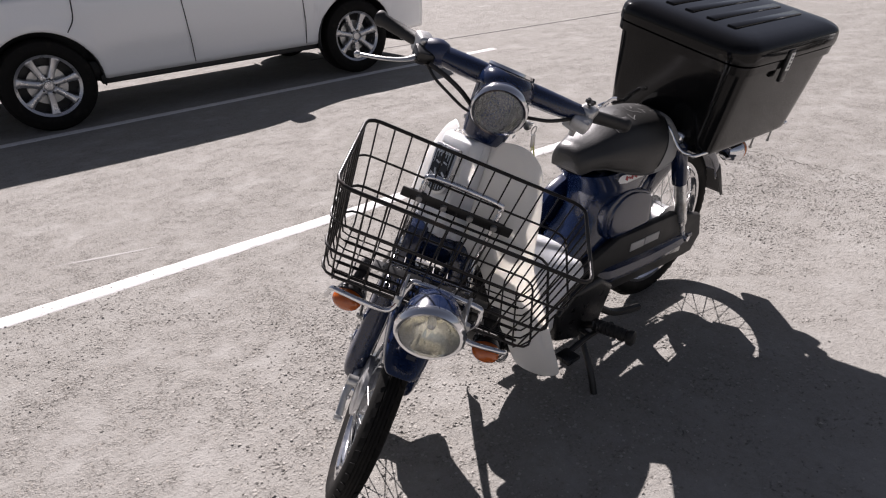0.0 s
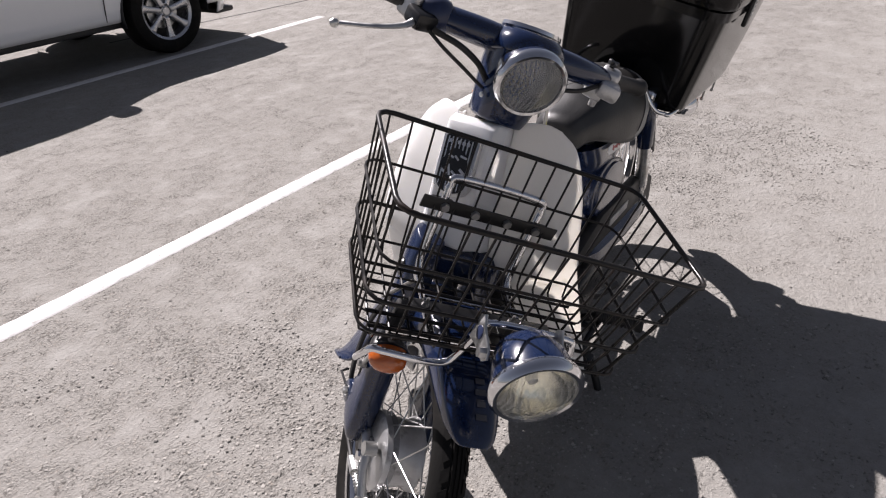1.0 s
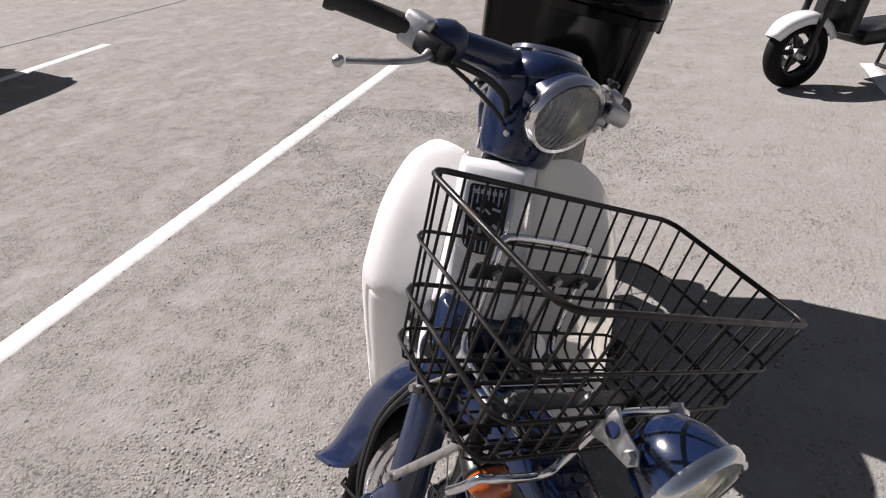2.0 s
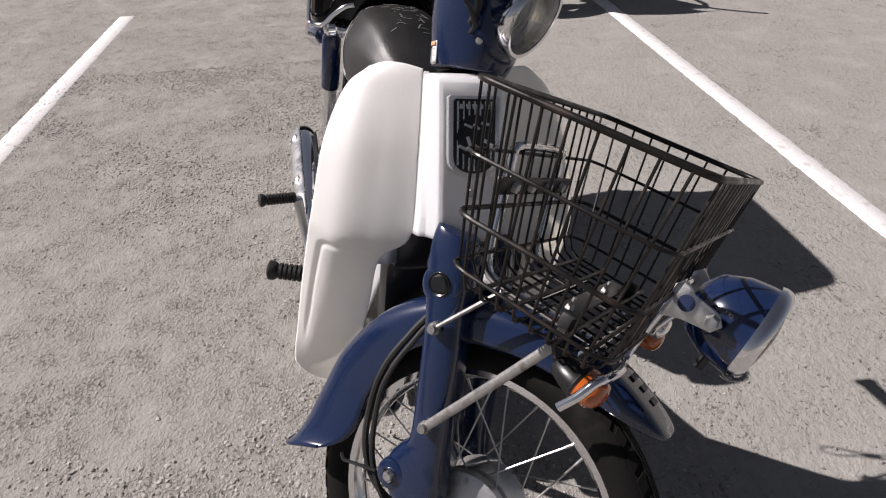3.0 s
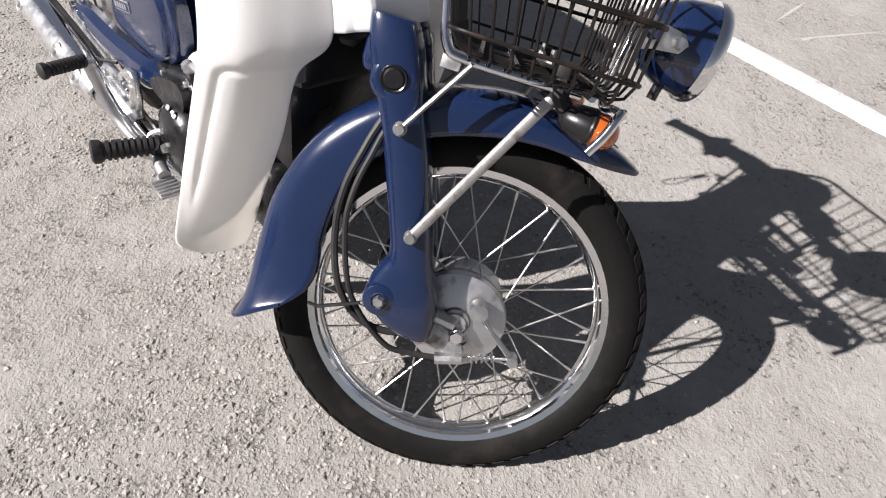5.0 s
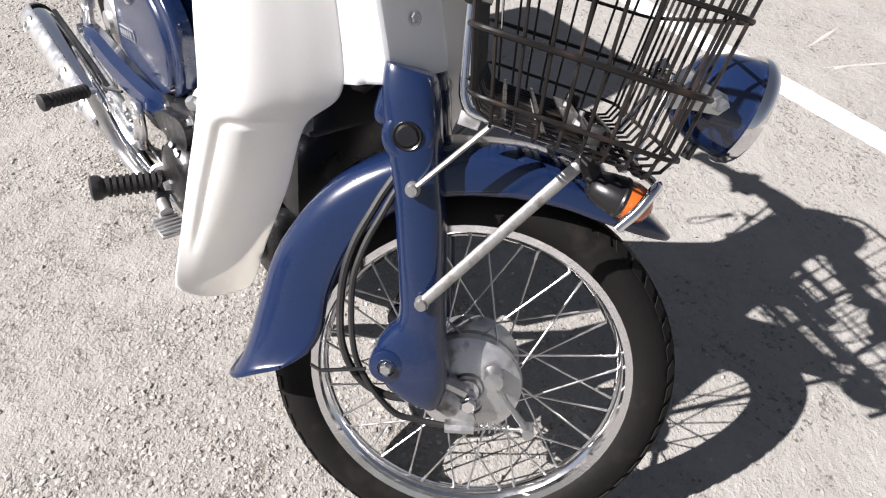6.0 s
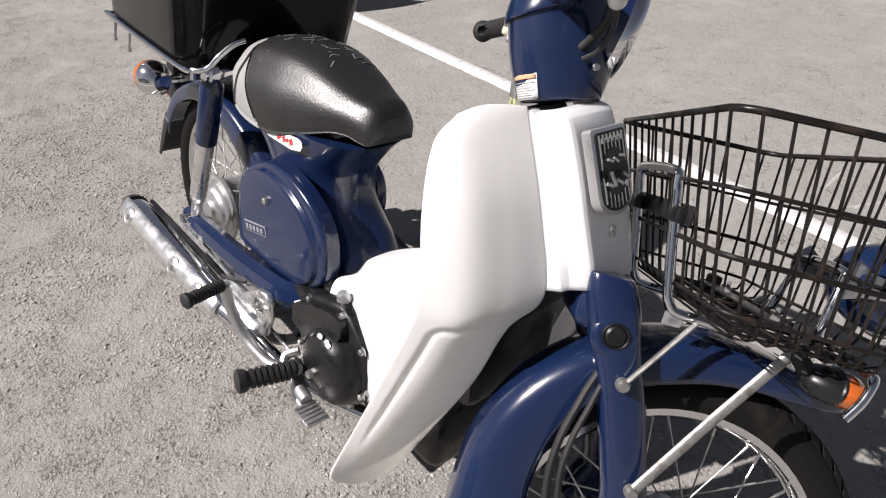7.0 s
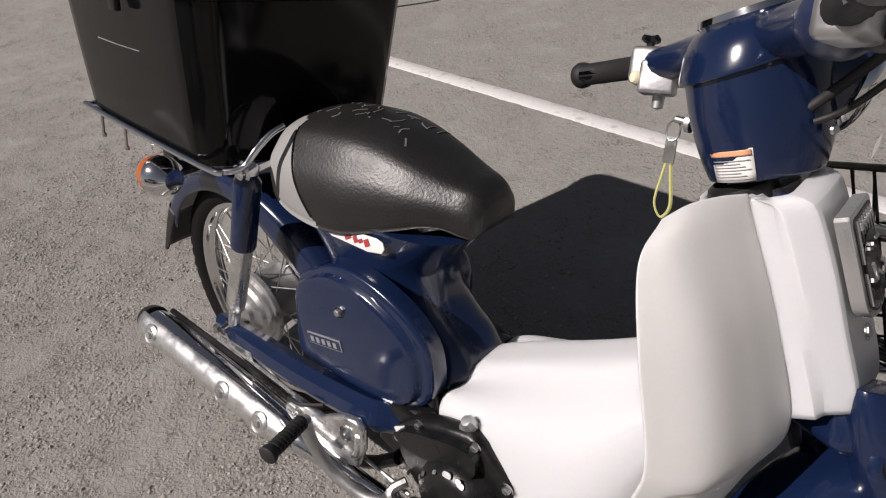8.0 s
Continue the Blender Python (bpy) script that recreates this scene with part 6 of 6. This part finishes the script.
            for k in range(5):
                a = 2 * math.pi * k / 5
                part("wheel_nut", lathe([(0, 0.088), (0.008, 0.088), (0.011, 0.07)], (ax + 0.052 * math.cos(a), yc, R + 0.052 * math.sin(a)), (0, out, 0), 6), CARTRIM, w)


parked_car()


# ---- second parked machine ----
def scooter():
    sc = thing("scooter", "white scooter with black wheels parked beyond the bay line", "scooter", Matrix.Translation((-2.05, 0.95, 0)) @ Matrix.Rotation(radians(123), 4, "Z") @ Matrix.Scale(0.86, 4))
    # own frame: x towards the tail, front wheel at the origin
    WR = 0.222

    def sc_wheel(x):
        w = part("wheel", lathe([(0.125, -0.03), (0.145, -0.04), (0.14, -0.03), (0.132, 0.0), (0.14, 0.03), (0.145, 0.04), (0.125, 0.03)], (x, 0, WR), (0, 1, 0), 40), BLACK, sc, "black cast wheel")
        part("tyre", lathe([(0.14, -0.042), (0.16, -0.055), (0.19, -0.05), (0.215, -0.028), (0.222, 0.0), (0.215, 0.028), (0.19, 0.05), (0.16, 0.055), (0.14, 0.042)], (x, 0, WR), (0, 1, 0), 48), TYRE, w, "black tyre")
        for k in range(5):
            a = 2 * math.pi * k / 5 + 0.3
            part("spoke", tube([(x + 0.03 * math.cos(a), 0, WR + 0.03 * math.sin(a)), (x + 0.13 * math.cos(a + 0.2), 0, WR + 0.13 * math.sin(a + 0.2))], [0.022, 0.014], 8), BLACK, w)
        part("disc", lathe([(0.05, 0.045), (0.1, 0.045), (0.1, 0.049), (0.05, 0.049)], (x, 0, WR), (0, 1, 0), 32), ZINC, w)
        part("hub", lathe([(0, -0.06), (0.035, -0.055), (0.035, 0.055), (0, 0.06)], (x, 0, WR), (0, 1, 0), 20), ALLOY, w)
    sc_wheel(0.0)
    sc_wheel(1.29)
    part("fork", join(*[tube([(0.0, s * 0.085, 0.222), (0.14, s * 0.085, 0.62)], 0.022, 12) for s in (-1, 1)]), BLACK, sc, "black telescopic fork")
    rows = []
    for deg, r, hw in ((20, 0.30, 0.07), (45, 0.295, 0.078), (80, 0.29, 0.08), (120, 0.29, 0.075), (150, 0.30, 0.05)):
        a = radians(deg)
        rows.append([(math.cos(a) * (r - d - 0.03), u * hw, 0.222 + math.sin(a) * (r - d - 0.03)) for u, d in ((-1, 0.07), (-0.9, 0.02), (0, 0), (0.9, 0.02), (1, 0.07))])
    part("front_fender", skin(rows, False, False, 3, 4), SCOOTWHITE, sc, "white front fender", None, 0.004)
    part("front_shield", skin([[(0.10, -0.2, 0.55), (0.02, -0.1, 0.58), (0.0, 0, 0.58), (0.02, 0.1, 0.58), (0.10, 0.2, 0.55)], [(0.18, -0.22, 0.75), (0.06, -0.1, 0.8), (0.04, 0, 0.8), (0.06, 0.1, 0.8), (0.18, 0.22, 0.75)], [(0.28, -0.16, 0.98), (0.18, -0.08, 1.0), (0.17, 0, 1.0), (0.18, 0.08, 1.0), (0.28, 0.16, 0.98)]], False, False, 4, 5), SCOOTWHITE, sc, "white front shield", None, 0.006)
    part("leg_guard", block((0.3, 0, 0.6), (0.06, 0.36, 0.55), 0.02, Matrix.Rotation(radians(14), 4, "Y")), BLACK, sc)
    part("floorboard", block((0.6, 0, 0.30), (0.5, 0.34, 0.10), 0.03), BLACK, sc)
    part("rear_body", skin([slab(1.1, 0, z, hx, hy, 16, 2.6) for z, hx, hy in ((0.36, 0.32, 0.13), (0.5, 0.4, 0.17), (0.64, 0.44, 0.17), (0.72, 0.42, 0.15))], True, True, 3, 4), SCOOTWHITE, sc, "white tail body")
    part("seat", skin([slab(1.05, 0, z, hx, hy, 16, 2.6) for z, hx, hy in ((0.71, 0.40, 0.14), (0.76, 0.42, 0.15), (0.80, 0.38, 0.12))], True, True, 3, 3), VINYL, sc, "black saddle")
    part("handlebar", tube([(0.32, -0.28, 1.14), (0.26, -0.15, 1.14), (0.24, 0, 1.06), (0.26, 0.15, 1.14), (0.32, 0.28, 1.14)], 0.016, 10, False, 4), BLACK, sc)
    part("engine_unit", block((1.1, 0.05, 0.28), (0.5, 0.22, 0.16), 0.03), CASE, sc)
    part("stand", join(*[tube([(0.85, s * 0.1, 0.26), (0.83, s * 0.15, 0.012)], 0.012, 8) for s in (-1, 1)], tube([(0.83, -0.15, 0.014), (0.83, 0.15, 0.014)], 0.012, 8)), BLACK, sc, "black centre stand")


scooter()


# ---- loose grit on the asphalt ----
def grit(name, label, count, x0, x1, y0, y1, r0, r1, mat, seed, patchy):
    """Angular chips, thicker where a slow noise runs high; many in the worn bay."""
    rng = np.random.default_rng(seed)
    p = np.column_stack([rng.uniform(x0, x1, count * 4), rng.uniform(y0, y1, count * 4)])
    k = np.array([(0.9, 0.4), (-0.5, 1.1), (1.9, 1.3), (-2.3, 1.7), (3.1, -2.9), (5.3, 4.1), (-6.7, 3.9), (9.1, -7.3), (12.1, 9.0), (-15.0, 11.0)]) * 1.9
    ph = rng.uniform(0, 6.28, len(k))
    n = sum(np.sin(p @ q + f) / (1 + 0.18 * np.hypot(*q)) for q, f in zip(k, ph))
    bay = np.clip((0.7 - p[:, 1]) / 1.0, 0.06, 1.0) * np.clip((1.9 - p[:, 0]) / 0.9, 0.25, 1.0)
    keep = rng.random(len(p)) < np.clip(0.2 + patchy * n * 0.8, 0.03, 1) * bay
    p = p[keep][:count]
    m = len(p)
    r = r0 + (r1 - r0) * rng.random(m) ** 2.6
    h = r * rng.uniform(0.2, 0.65, m)
    a = rng.uniform(0, 6.28, m)
    v = np.zeros((m, 6, 3))
    v[:, 0, :2] = p + (rng.random((m, 2)) - 0.5) * r[:, None] * 0.8
    v[:, 0, 2] = h * 1.5
    for j in range(4):
        q = r * rng.uniform(0.65, 1.35, m)
        v[:, j + 1, 0] = p[:, 0] + np.cos(a + j * 1.57) * q
        v[:, j + 1, 1] = p[:, 1] + np.sin(a + j * 1.57) * q
        v[:, j + 1, 2] = h * rng.uniform(0.3, 1.1, m)
    v[:, 5, :2], v[:, 5, 2] = p, -0.002
    faces = np.array(((0, 1, 2), (0, 2, 3), (0, 3, 4), (0, 4, 1), (5, 2, 1), (5, 3, 2), (5, 4, 3), (5, 1, 4)))
    tris = (faces[None] + (np.arange(m) * 6)[:, None, None]).reshape(-1, 3)
    me = bpy.data.meshes.new(name)
    me.from_pydata(v.reshape(-1, 3).tolist(), [], tris.tolist())
    me.materials.append(mat)
    return tagged(new(name, me), label, "gravel", kind="stuff")


def chip_material(name, dark, light):
    """Each chip has a grey of its own."""
    m = bpy.data.materials.new(name)
    m.use_nodes = True
    n, l = m.node_tree.nodes, m.node_tree.links
    g = n.new("ShaderNodeNewGeometry")
    x = n.new("ShaderNodeMix")
    x.data_type = "RGBA"
    l.new(g.outputs["Random Per Island"], x.inputs[0])
    x.inputs[6].default_value, x.inputs[7].default_value = (*dark, 1), (*light, 1)
    l.new(x.outputs[2], n["Principled BSDF"].inputs["Base Color"])
    n["Principled BSDF"].inputs["Roughness"].default_value = 0.9
    return m


CHIPS = chip_material("stone chips", (0.20, 0.188, 0.17), (0.385, 0.365, 0.335))
CRUMBS = chip_material("tar crumbs", (0.03, 0.028, 0.026), (0.12, 0.112, 0.10))
grit("gravel", "pale stone chips standing out of the worn asphalt", 36000, -1.4, 2.2, -1.6, 0.9, 0.0013, 0.006, CHIPS, 11, 1.6)
grit("grit", "fine loose grit over the whole asphalt bay", 16000, -2.0, 2.5, -2.4, 2.4, 0.0009, 0.0024, CHIPS, 12, 0.4)
grit("tar_crumb", "dark tar crumbs scattered on the asphalt", 90, -2.4, 2.6, -3.4, 2.2, 0.002, 0.0055, CRUMBS, 13, 0.2)
